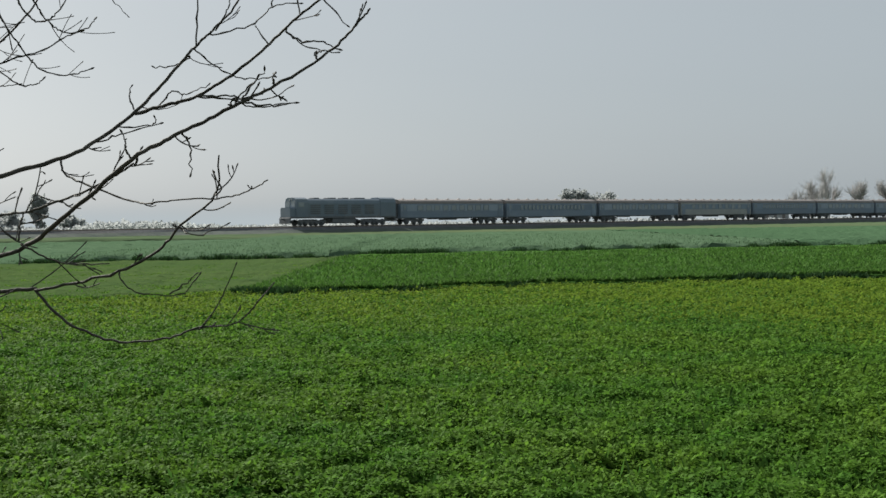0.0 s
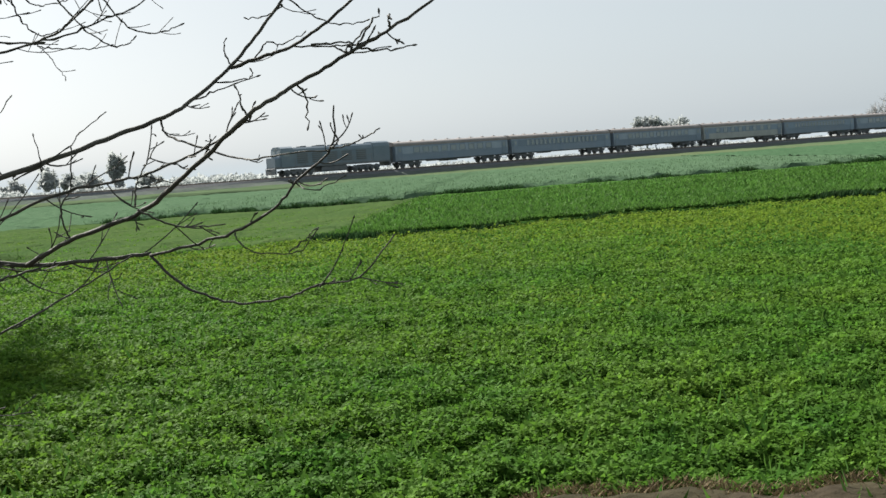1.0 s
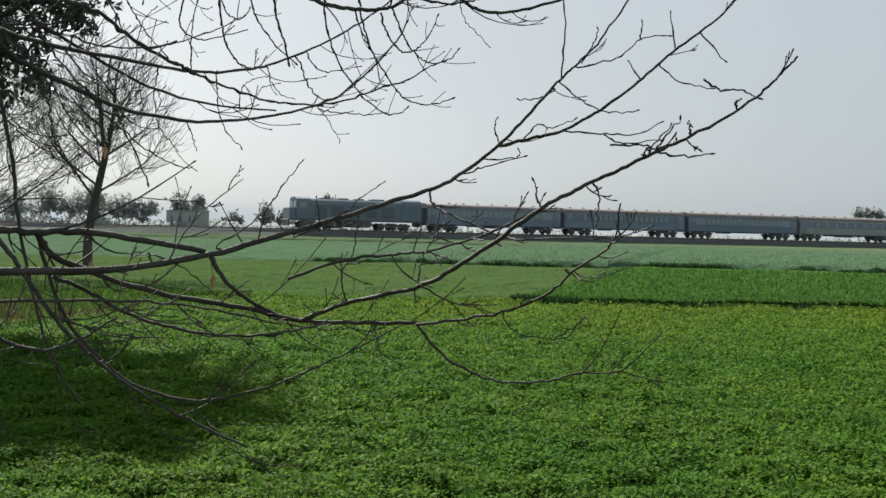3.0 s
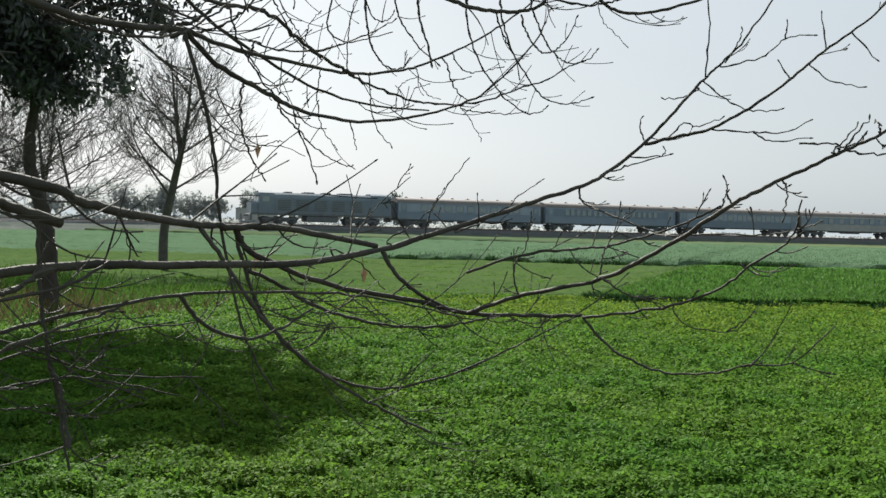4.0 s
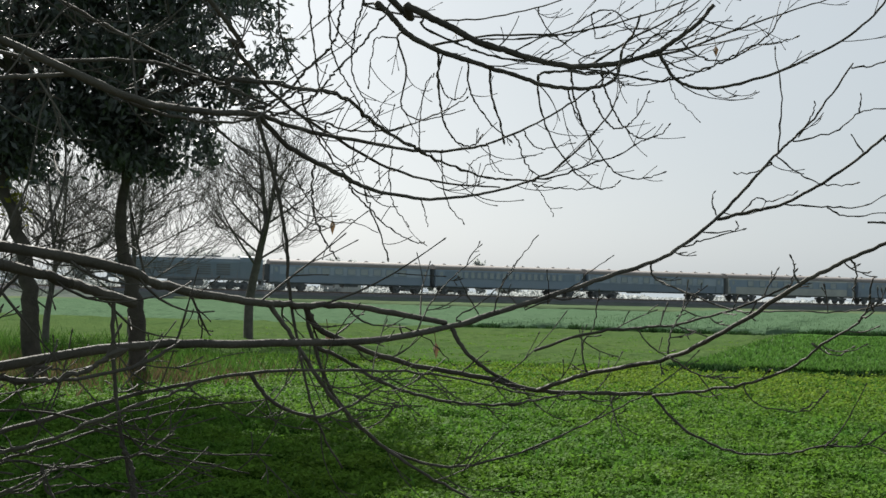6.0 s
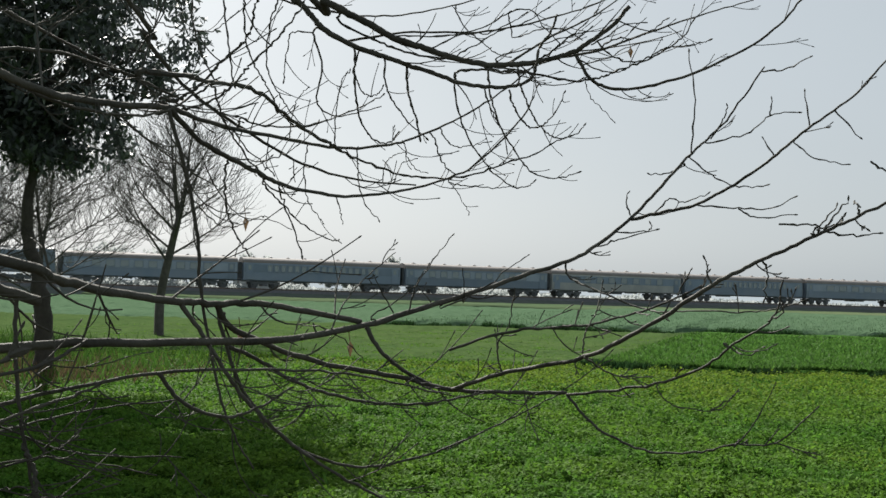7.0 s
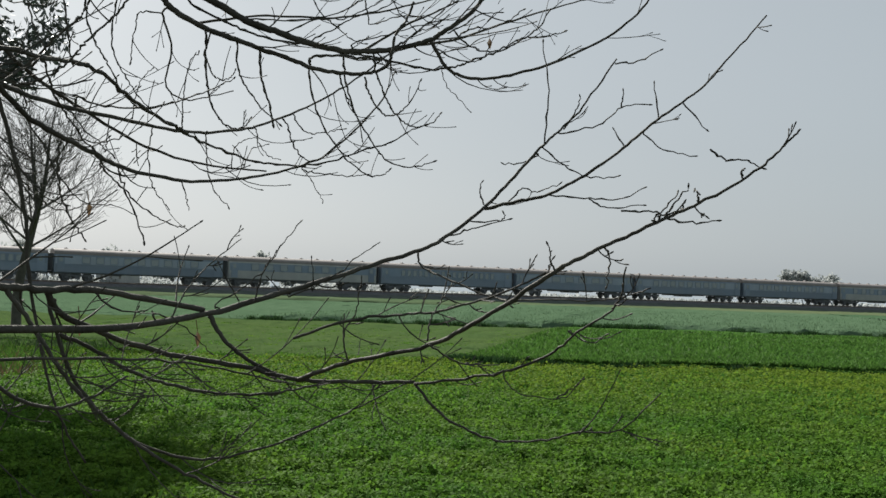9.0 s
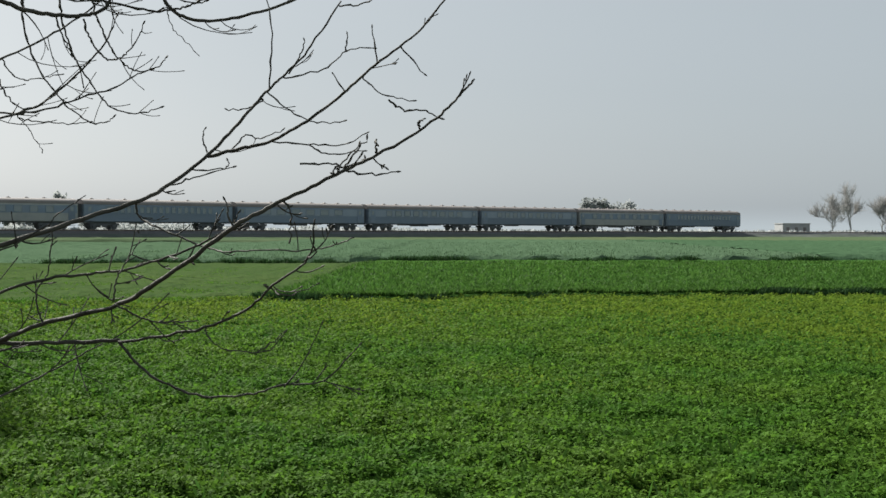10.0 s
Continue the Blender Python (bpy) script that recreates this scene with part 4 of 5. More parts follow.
# ---------------------------------------------------------------- the bare tree beside the viewer
def near_tree():
    r = np.random.default_rng(5)
    tree = new("bare_near_tree")
    g = Geo()
    line = smooth_line([(-1.42, 0.38, -0.25), (-1.38, 0.42, 0.6), (-1.35, 0.46, 1.3), (-1.34, 0.48, 2.0), (-1.35, 0.52, 2.9), (-1.4, 0.55, 3.8)], 6)
    tube(g, line, np.interp(np.linspace(0, 1, len(line)), [0, 0.1, 0.6, 1], [0.12, 0.085, 0.065, 0.03]), 12)
    part("trunk", g, BARK, tree, "grey-brown bark", True)

    def twig(geo, p, d, length, radius, depth, arch):
        """A thin crooked twig with swollen buds, which may fork."""
        n = max(5, int(length / 0.025))
        pts = [np.array(p, float)]
        d = np.array(d, float)
        d /= np.linalg.norm(d)
        kink = r.normal(0, 0.024, (n, 3))
        for k in range(n):
            d = d + kink[k] + arch * 0.9 / n
            d /= np.linalg.norm(d)
            pts.append(pts[-1] + d * length / n)
        rad = np.linspace(radius, max(0.0006, radius * 0.45), n + 1)
        for k in range(2, n, 3):
            rad[k] *= 1.18
        rad[-1] *= 1.2
        tube(geo, pts, rad, 5)
        # end bud
        e = pts[-1]
        s = rad[-1] * r.uniform(1.1, 1.6)
        tube(geo, [e - d * s, e + d * s * 0.6, e + d * s * 2.2, e + d * s * 3.6], [rad[-1], s, s * 0.8, 0.0003], 5)
        if depth > 0:
            for k in range(int(r.integers(1, 4))):
                j = int(r.integers(max(1, n // 4), n))
                nd = (pts[j] - pts[j - 1]) / np.linalg.norm(pts[j] - pts[j - 1]) + r.normal(0, 0.45, 3)
                twig(geo, pts[j], nd, length * r.uniform(0.25, 0.5), rad[j] * 0.65, depth - 1, arch * 0.6 + r.normal(0, 0.4, 3))

    def limb(points, r0, r1, twigs=0, length=(0.12, 0.3), hang=0.3, sides=8, first=0.1, depth=1, label=""):
        ln = smooth_line(points, 7)
        n = len(ln)
        ln[1:-1] += r.normal(0, 0.0006, (n - 2, 3))
        rad = np.linspace(r0, r1, n) * (0.88 + 0.04 * r.normal(0, 1, n))
        g = Geo()
        tube(g, ln, rad, sides)
        ob = part("limb", g, BARK, tree, label, True)
        if twigs:
            tan = np.gradient(ln, axis=0)
            side = 1
            for k in range(twigs):
                j = int(n * (first + (0.98 - first) * (k + r.random()) / twigs))
                j = min(n - 1, j)
                d = tan[j] / np.linalg.norm(tan[j])
                side = -side
                fine = max(0.0008, min(rad[j] * 0.36, 0.0015))
                if r.random() < hang:      # hangs, then curls up at its end
                    v = np.array([r.normal(0.25, 0.3), r.normal(0, 0.3), -r.uniform(0.7, 1.2)])
                    arch = np.array([r.uniform(0.5, 1.5), r.normal(0.2, 0.4), r.uniform(0.5, 1.7)])
                else:
                    v = np.array([r.normal(0, 0.3), r.normal(0, 0.35), side * r.uniform(0.3, 0.9)])
                    arch = np.array([r.normal(0.2, 0.4), r.normal(0, 0.3), r.uniform(0.0, 1.2)])
                t = Geo()
                twig(t, ln[j], d * r.uniform(0.4, 1.0) + v, r.uniform(*length) * r.uniform(0.6, 1.0), fine, depth, arch)
                part("twig", t, BARK, ob)
        return ln

    limb([(-1.330, 0.500, 1.440), (-1.180, 0.720, 1.520), (-0.950, 0.905, 1.583), (-0.892, 1.060, 1.586), (-0.826, 1.276, 1.586), (-0.780, 1.447, 1.602), (-0.738, 1.538, 1.623), (-0.683, 1.637, 1.649), (-0.626, 1.722, 1.678), (-0.569, 1.789, 1.703), (-0.524, 1.838, 1.738), (-0.477, 1.886, 1.788), (-0.427, 1.911, 1.849), (-0.396, 1.919, 1.886), (-0.369, 1.926, 1.913), (-0.334, 1.934, 1.952), (-0.281, 1.944, 2.034)], 0.0064, 0.0015, 7, (0.04, 0.10), hang=0.3, first=0.2)    # the long limb that climbs to the right
    limb([(-0.484, 1.877, 1.776), (-0.429, 1.860, 1.788), (-0.383, 1.839, 1.796), (-0.320, 1.819, 1.828), (-0.263, 1.796, 1.866), (-0.214, 1.782, 1.908), (-0.151, 1.766, 1.953), (-0.109, 1.749, 1.999), (-0.060, 1.731, 2.055)], 0.0034, 0.0012, 3, (0.02, 0.06), hang=0.1, first=0.6)
    limb([(-1.330, 0.500, 1.850), (-1.150, 0.680, 1.720), (-0.904, 0.838, 1.667), (-0.908, 0.929, 1.651), (-0.904, 1.022, 1.639), (-0.892, 1.116, 1.631), (-0.876, 1.193, 1.628), (-0.848, 1.287, 1.627), (-0.785, 1.438, 1.606)], 0.0064, 0.0042, 10, (0.08, 0.2))    # the limb that joins it
    limb([(-0.875, 1.198, 1.627), (-0.873, 1.249, 1.595), (-0.835, 1.407, 1.552), (-0.739, 1.454, 1.534), (-0.668, 1.484, 1.518), (-0.592, 1.488, 1.518), (-0.512, 1.489, 1.522)], 0.0046, 0.0026, 14, (0.05, 0.14))    # the lower limb out to the hanging tips
    limb([(-0.668, 1.484, 1.518), (-0.573, 1.405, 1.551), (-0.473, 1.324, 1.574), (-0.390, 1.235, 1.613), (-0.308, 1.180, 1.665), (-0.272, 1.186, 1.686), (-0.233, 1.192, 1.706), (-0.199, 1.195, 1.723), (-0.159, 1.198, 1.743), (-0.108, 1.201, 1.776), (-0.085, 1.200, 1.799), (-0.070, 1.198, 1.815)], 0.0034, 0.0011, 6, (0.02, 0.05), hang=0.2)
    limb([(-0.510, 1.479, 1.520), (-0.413, 1.433, 1.538), (-0.337, 1.376, 1.566), (-0.294, 1.332, 1.599), (-0.251, 1.308, 1.632), (-0.240, 1.278, 1.674)], 0.0023, 0.001, 5, (0.02, 0.05))
    limb([(-0.510, 1.479, 1.520), (-0.466, 1.464, 1.481), (-0.407, 1.452, 1.459), (-0.341, 1.440, 1.461), (-0.296, 1.423, 1.476), (-0.245, 1.405, 1.483), (-0.198, 1.386, 1.531)], 0.0021, 0.0009, 3, (0.03, 0.08), first=0.5)
    limb([(-0.874, 1.215, 1.616), (-0.879, 1.213, 1.612), (-0.856, 1.234, 1.526), (-0.802, 1.268, 1.459), (-0.742, 1.302, 1.435), (-0.693, 1.328, 1.438), (-0.630, 1.356, 1.460), (-0.565, 1.382, 1.494), (-0.507, 1.403, 1.526)], 0.003, 0.0009, 6, (0.05, 0.12))
    limb([(-1.330, 0.500, 2.050), (-1.200, 0.720, 1.970), (-0.959, 0.897, 1.846), (-0.945, 1.018, 1.839), (-0.917, 1.141, 1.849)], 0.005, 0.0042, 6, (0.08, 0.22))    # arching limbs overhead
    limb([(-0.917, 1.141, 1.851), (-0.911, 1.213, 1.820), (-0.895, 1.322, 1.798), (-0.898, 1.417, 1.789), (-0.892, 1.609, 1.789), (-0.869, 1.804, 1.812), (-0.834, 1.980, 1.850), (-0.786, 2.031, 1.887), (-0.715, 2.079, 1.977), (-0.689, 2.096, 2.043)], 0.004, 0.0015, 8, (0.05, 0.14), hang=0.5)
    limb([(-0.922, 1.138, 1.855), (-0.939, 1.278, 1.854), (-0.956, 1.499, 1.866), (-0.950, 1.746, 1.879), (-0.897, 1.816, 1.891), (-0.854, 1.868, 1.912), (-0.786, 1.943, 1.962), (-0.730, 2.000, 2.016), (-0.680, 2.047, 2.075)], 0.0036, 0.0015, 8, (0.05, 0.14), hang=0.5)
    limb([(-0.916, 1.142, 1.849), (-0.901, 1.158, 1.780), (-0.889, 1.172, 1.703), (-0.886, 1.181, 1.632), (-0.870, 1.197, 1.534), (-0.857, 1.211, 1.481), (-0.835, 1.229, 1.434)], 0.003, 0.0013, 5, (0.05, 0.16))    # a stem that hangs straight down
    limb([(-1.340, 0.550, 2.950), (-1.340, 1.200, 2.600), (-1.096, 1.911, 2.194), (-1.057, 1.927, 2.171), (-1.018, 1.942, 2.151), (-0.979, 1.956, 2.132), (-0.930, 1.973, 2.106), (-0.881, 1.989, 2.091), (-0.831, 2.004, 2.075), (-0.772, 2.019, 2.064), (-0.733, 2.029, 2.065), (-0.689, 2.038, 2.069), (-0.645, 2.047, 2.081), (-0.617, 2.052, 2.091), (-0.588, 2.057, 2.110), (-0.550, 2.063, 2.139), (-0.521, 2.066, 2.173)], 0.0088, 0.0042, 9, (0.06, 0.2), hang=0.5, first=0.3, depth=1)
    limb([(-1.089, 1.871, 2.154), (-1.089, 1.869, 2.163), (-1.061, 1.882, 2.133), (-1.041, 1.891, 2.111), (-0.995, 1.911, 2.085), (-0.947, 1.929, 2.068), (-0.899, 1.946, 2.053), (-0.850, 1.962, 2.038), (-0.812, 1.974, 2.024), (-0.764, 1.988, 2.018), (-0.726, 1.999, 2.019), (-0.697, 2.006, 2.027), (-0.681, 2.011, 2.044), (-0.673, 2.014, 2.092), (-0.656, 2.018, 2.117), (-0.644, 2.022, 2.152)], 0.0068, 0.0024, 5, (0.05, 0.16), hang=0.6, depth=1)
    limb([(-0.619, 2.052, 2.090), (-0.585, 2.063, 2.040), (-0.544, 2.076, 2.025), (-0.477, 2.090, 2.033), (-0.385, 2.105, 2.065), (-0.281, 2.116, 2.123), (-0.223, 2.122, 2.188), (-0.173, 2.127, 2.250)], 0.004, 0.0018, 7, (0.05, 0.16))
    limb([(-1.330, 0.480, 1.680), (-1.150, 0.620, 1.660), (-0.975, 0.728, 1.663), (-0.961, 0.784, 1.662), (-0.945, 0.839, 1.650), (-0.950, 0.876, 1.645), (-0.929, 0.932, 1.629)], 0.006, 0.0058, 3, (0.08, 0.2), label="sawn-off limb with a blunt end")    # a sawn-off limb
    limb([(-1.330, 0.470, 1.300), (-0.991, 0.713, 1.493), (-1.010, 0.773, 1.496), (-0.991, 0.866, 1.514), (-0.946, 0.971, 1.536), (-0.880, 1.079, 1.554), (-0.803, 1.183, 1.555), (-0.726, 1.276, 1.547), (-0.651, 1.361, 1.524)], 0.0038, 0.0012, 12, (0.06, 0.18), hang=0.5)    # low limbs by the trunk
    limb([(-1.330, 0.470, 1.500), (-0.986, 0.717, 1.570), (-0.999, 0.757, 1.564), (-0.947, 0.851, 1.557), (-0.913, 0.922, 1.570), (-0.902, 0.974, 1.591)], 0.003, 0.0018, 8, (0.08, 0.18))
    limb([(-0.889, 1.136, 1.629), (-0.865, 1.155, 1.587), (-0.836, 1.175, 1.534), (-0.808, 1.195, 1.498), (-0.767, 1.218, 1.458), (-0.712, 1.246, 1.422), (-0.650, 1.272, 1.390)], 0.0032, 0.0016, 7, (0.05, 0.14))
    limb([(-0.880, 1.079, 1.554), (-0.863, 1.102, 1.522), (-0.830, 1.134, 1.504), (-0.801, 1.163, 1.514), (-0.771, 1.191, 1.537)], 0.003, 0.0013, 6, (0.04, 0.1))
    limb([(-1.330, 0.460, 1.300), (-0.987, 0.716, 1.471), (-1.012, 0.776, 1.470), (-1.002, 0.864, 1.483), (-0.964, 0.968, 1.505), (-0.933, 1.061, 1.515), (-0.892, 1.154, 1.519)], 0.0022, 0.001, 8, (0.06, 0.16))
    limb([(-0.939, 0.912, 1.636), (-0.935, 0.909, 1.570), (-0.924, 0.911, 1.503), (-0.911, 0.914, 1.436), (-0.902, 0.914, 1.393)], 0.0026, 0.0014, 6, (0.05, 0.12))
    limb([(-0.996, 0.763, 1.563), (-0.999, 0.785, 1.625), (-0.996, 0.812, 1.678), (-0.991, 0.839, 1.734), (-0.996, 0.859, 1.790)], 0.0022, 0.001, 6, (0.05, 0.12))
    limb([(-0.991, 0.771, 1.563), (-0.996, 0.796, 1.615), (-0.989, 0.833, 1.657), (-0.982, 0.869, 1.713), (-0.988, 0.894, 1.761), (-1.009, 0.907, 1.820)], 0.0026, 0.001, 6, (0.05, 0.12))
    limb([(-1.330, 0.500, 1.900), (-1.006, 0.726, 1.820), (-1.020, 0.768, 1.828), (-0.998, 0.842, 1.844), (-0.976, 0.910, 1.854), (-0.958, 0.973, 1.834), (-0.924, 1.043, 1.827), (-0.902, 1.103, 1.839), (-0.888, 1.156, 1.868)], 0.0034, 0.0014, 12, (0.06, 0.18))
    limb([(-1.330, 0.520, 2.250), (-1.095, 0.890, 1.992), (-1.082, 0.928, 1.971), (-1.043, 0.985, 1.939), (-0.990, 1.048, 1.907), (-0.941, 1.103, 1.879), (-0.899, 1.150, 1.858)], 0.003, 0.0016, 10, (0.06, 0.2), hang=0.6)
    limb([(-1.330, 0.500, 2.000), (-1.028, 0.747, 1.870), (-1.053, 0.802, 1.878), (-1.031, 0.898, 1.872), (-0.983, 1.007, 1.890), (-0.935, 1.107, 1.879)], 0.0036, 0.0016, 10, (0.06, 0.18))
    limb([(-1.340, 0.550, 2.600), (-1.040, 1.207, 2.022), (-1.038, 1.287, 1.969), (-1.025, 1.371, 1.918), (-0.993, 1.464, 1.878), (-0.931, 1.566, 1.833), (-0.876, 1.660, 1.818), (-0.814, 1.753, 1.819)], 0.0042, 0.0015, 7, (0.06, 0.15), hang=0.5)
    limb([(-1.060, 1.925, 2.124), (-1.073, 1.923, 2.111), (-1.057, 1.929, 2.050), (-1.063, 1.925, 1.987), (-1.039, 1.935, 1.963), (-1.010, 1.945, 1.964), (-0.953, 1.966, 1.982)], 0.0024, 0.0011, 4, (0.04, 0.1))
    limb([(-1.330, 0.460, 1.100), (-0.990, 0.714, 1.437), (-0.983, 0.788, 1.450), (-0.960, 0.872, 1.472), (-0.918, 0.964, 1.475), (-0.864, 1.056, 1.449)], 0.0019, 0.0009, 6, (0.06, 0.15))
    limb([(-1.330, 0.460, 1.200), (-0.985, 0.719, 1.519), (-0.974, 0.796, 1.532), (-0.949, 0.881, 1.518), (-0.909, 0.970, 1.480), (-0.843, 1.067, 1.468)], 0.0018, 0.0009, 5, (0.06, 0.14))
    limb([(-0.573, 1.785, 1.701), (-0.568, 1.786, 1.679), (-0.518, 1.738, 1.659), (-0.448, 1.697, 1.636), (-0.408, 1.648, 1.630), (-0.350, 1.601, 1.634), (-0.282, 1.557, 1.635), (-0.246, 1.506, 1.642), (-0.214, 1.455, 1.653)], 0.0019, 0.0009, 5, (0.02, 0.06))
    limb([(-0.630, 1.335, 1.579), (-0.565, 1.330, 1.602), (-0.501, 1.321, 1.612), (-0.460, 1.304, 1.616), (-0.413, 1.287, 1.628), (-0.363, 1.269, 1.646), (-0.324, 1.247, 1.665)], 0.0022, 0.0012, 9, (0.03, 0.09))
    limb([(-0.579, 1.410, 1.549), (-0.584, 1.410, 1.556), (-0.586, 1.402, 1.585), (-0.573, 1.402, 1.609), (-0.567, 1.398, 1.643)], 0.0015, 0.0008, 4, (0.02, 0.07))
    limb([(-0.456, 1.273, 1.585), (-0.454, 1.281, 1.610), (-0.445, 1.291, 1.629), (-0.435, 1.301, 1.651)], 0.0013, 0.0007, 3, (0.02, 0.05))
    limb([(-0.454, 1.274, 1.581), (-0.432, 1.309, 1.563), (-0.414, 1.342, 1.557), (-0.388, 1.376, 1.556)], 0.0013, 0.0008, 3, (0.02, 0.05))
    limb([(-0.882, 1.243, 1.577), (-0.854, 1.270, 1.560), (-0.814, 1.300, 1.532), (-0.766, 1.332, 1.514), (-0.702, 1.367, 1.506), (-0.653, 1.394, 1.511), (-0.612, 1.417, 1.521)], 0.003, 0.0014, 7, (0.04, 0.12))
    limb([(-0.780, 1.447, 1.599), (-0.760, 1.454, 1.567), (-0.730, 1.464, 1.542), (-0.698, 1.475, 1.526)], 0.0036, 0.0026, 2, (0.03, 0.08))
    limb([(-0.800, 1.368, 1.593), (-0.799, 1.408, 1.628), (-0.786, 1.453, 1.664), (-0.760, 1.502, 1.702)], 0.0014, 0.0007, 4, (0.02, 0.06))
    limb([(-0.738, 2.028, 2.064), (-0.668, 2.085, 2.125), (-0.594, 2.139, 2.177), (-0.529, 2.190, 2.241)], 0.0028, 0.0012, 5, (0.05, 0.12))
    limb([(-0.680, 2.047, 2.075), (-0.589, 2.119, 2.104), (-0.494, 2.187, 2.153), (-0.405, 2.251, 2.197), (-0.313, 2.311, 2.236)], 0.003, 0.0012, 5, (0.05, 0.12))
    limb([(-1.016, 1.946, 2.099), (-0.933, 2.019, 2.128), (-0.812, 2.097, 2.142), (-0.707, 2.164, 2.175), (-0.609, 2.224, 2.219), (-0.518, 2.277, 2.274)], 0.0028, 0.0012, 5, (0.05, 0.12))
    limb([(-1.105, 1.907, 2.173), (-1.131, 1.897, 2.169), (-1.049, 1.969, 2.158), (-0.962, 2.037, 2.165), (-0.850, 2.107, 2.200), (-0.775, 2.161, 2.243)], 0.0026, 0.0012, 5, (0.05, 0.12))

    def sprig(points, r0, r1, spurs=0):
        """A side twig with a few swellings and a bud at its end."""
        ln = smooth_line(points, 6)
        n = len(ln)
        ln[1:-1] += r.normal(0, 0.0009, (n - 2, 3))
        rad = np.linspace(r0, r1, n)
        rad[3::5] *= 1.4
        g = Geo()
        tube(g, ln, rad, 6)
        d = ln[-1] - ln[-2]
        d /= np.linalg.norm(d) + 1e-9
        b = r1 * r.uniform(1.5, 2.1)
        tube(g, [ln[-1] - d * b, ln[-1] + d * b, ln[-1] + d * b * 2.6, ln[-1] + d * b * 3.8], [r1, b, b * 0.75, 0.0003], 6)
        for k in range(spurs):      # short crooked spurs
            j = int(r.integers(n // 4, n - 1))
            v = (ln[j + 1] - ln[j]) / (np.linalg.norm(ln[j + 1] - ln[j]) + 1e-9) + r.normal(0, 0.5, 3) + np.array([0.15, 0.0, 0.1])
            twig(g, ln[j], v, r.uniform(0.02, 0.07), rad[j] * 0.6, 0, np.array([0.4, 0.0, r.uniform(0.1, 0.9)]))
        part("twig", g, BARK, tree)

    # the twigs that stand clear against the sky
    sprig([(-0.394, 1.920, 1.889), (-0.390, 1.918, 1.976), (-0.401, 1.915, 2.056)], 0.0014, 0.0008)
    sprig([(-0.284, 1.944, 2.026), (-0.248, 1.939, 2.029), (-0.210, 1.933, 2.046)], 0.0014, 0.0008)
    sprig([(-0.371, 1.926, 1.911), (-0.368, 1.926, 1.907), (-0.308, 1.928, 1.920), (-0.270, 1.927, 1.951), (-0.226, 1.925, 1.955)], 0.0014, 0.0008)
    sprig([(-0.270, 1.915, 1.949), (-0.268, 1.915, 1.976)], 0.0014, 0.0008)
    sprig([(-0.398, 1.918, 1.884), (-0.392, 1.920, 1.878), (-0.355, 1.921, 1.849), (-0.317, 1.921, 1.835), (-0.273, 1.922, 1.837)], 0.0014, 0.0008)
    sprig([(-0.408, 1.916, 1.871), (-0.404, 1.917, 1.868), (-0.434, 1.913, 1.855), (-0.460, 1.908, 1.853)], 0.0014, 0.0008)
    sprig([(-0.364, 1.927, 1.913), (-0.344, 1.925, 1.945), (-0.338, 1.922, 1.967)], 0.0014, 0.0008)
    sprig([(-0.486, 1.879, 1.783), (-0.493, 1.882, 1.806), (-0.491, 1.886, 1.820)], 0.0014, 0.0008)
    sprig([(-0.508, 1.854, 1.755), (-0.504, 1.855, 1.753), (-0.456, 1.869, 1.757), (-0.453, 1.878, 1.770)], 0.0014, 0.0008)
    sprig([(-0.532, 1.829, 1.729), (-0.490, 1.848, 1.744), (-0.442, 1.866, 1.759)], 0.0014, 0.0008)
    sprig([(-0.234, 1.796, 1.892), (-0.230, 1.796, 1.889), (-0.203, 1.794, 1.866), (-0.155, 1.791, 1.856)], 0.0013, 0.0007)
    sprig([(-0.175, 1.784, 1.936), (-0.139, 1.783, 1.895)], 0.0013, 0.0007)
    sprig([(-0.210, 1.785, 1.911), (-0.218, 1.785, 1.965)], 0.0013, 0.0007)
    sprig([(-0.260, 1.804, 1.869), (-0.277, 1.795, 1.896)], 0.0013, 0.0007)
    sprig([(-0.378, 1.848, 1.798), (-0.313, 1.843, 1.793), (-0.262, 1.836, 1.794), (-0.229, 1.826, 1.810)], 0.0013, 0.0007)
    sprig([(-0.311, 1.783, 1.788), (-0.282, 1.784, 1.774), (-0.229, 1.785, 1.780)], 0.0013, 0.0007)
    sprig([(-0.446, 1.875, 1.787), (-0.420, 1.864, 1.809), (-0.396, 1.853, 1.803), (-0.360, 1.842, 1.816)], 0.0013, 0.0007)
    sprig([(-0.208, 1.194, 1.718), (-0.211, 1.194, 1.723), (-0.198, 1.211, 1.737), (-0.188, 1.227, 1.752)], 0.0011, 0.0006)
    sprig([(-0.125, 1.200, 1.765), (-0.127, 1.200, 1.772), (-0.121, 1.231, 1.778)], 0.0011, 0.0006)
    sprig([(-0.204, 1.195, 1.721), (-0.206, 1.194, 1.725), (-0.185, 1.212, 1.732), (-0.182, 1.228, 1.737)], 0.0011, 0.0006)
    sprig([(-0.325, 1.253, 1.663), (-0.318, 1.255, 1.680)], 0.0011, 0.0006)
    sprig([(-0.260, 1.188, 1.693), (-0.256, 1.204, 1.679), (-0.258, 1.219, 1.652)], 0.0011, 0.0006)
    sprig([(-0.167, 1.197, 1.739), (-0.169, 1.197, 1.747), (-0.171, 1.229, 1.755)], 0.0011, 0.0006)
    sprig([(-0.310, 1.180, 1.664), (-0.314, 1.179, 1.681), (-0.317, 1.178, 1.692)], 0.0011, 0.0006)
    sprig([(-0.255, 1.310, 1.628), (-0.241, 1.289, 1.637), (-0.243, 1.266, 1.655)], 0.0011, 0.0006)
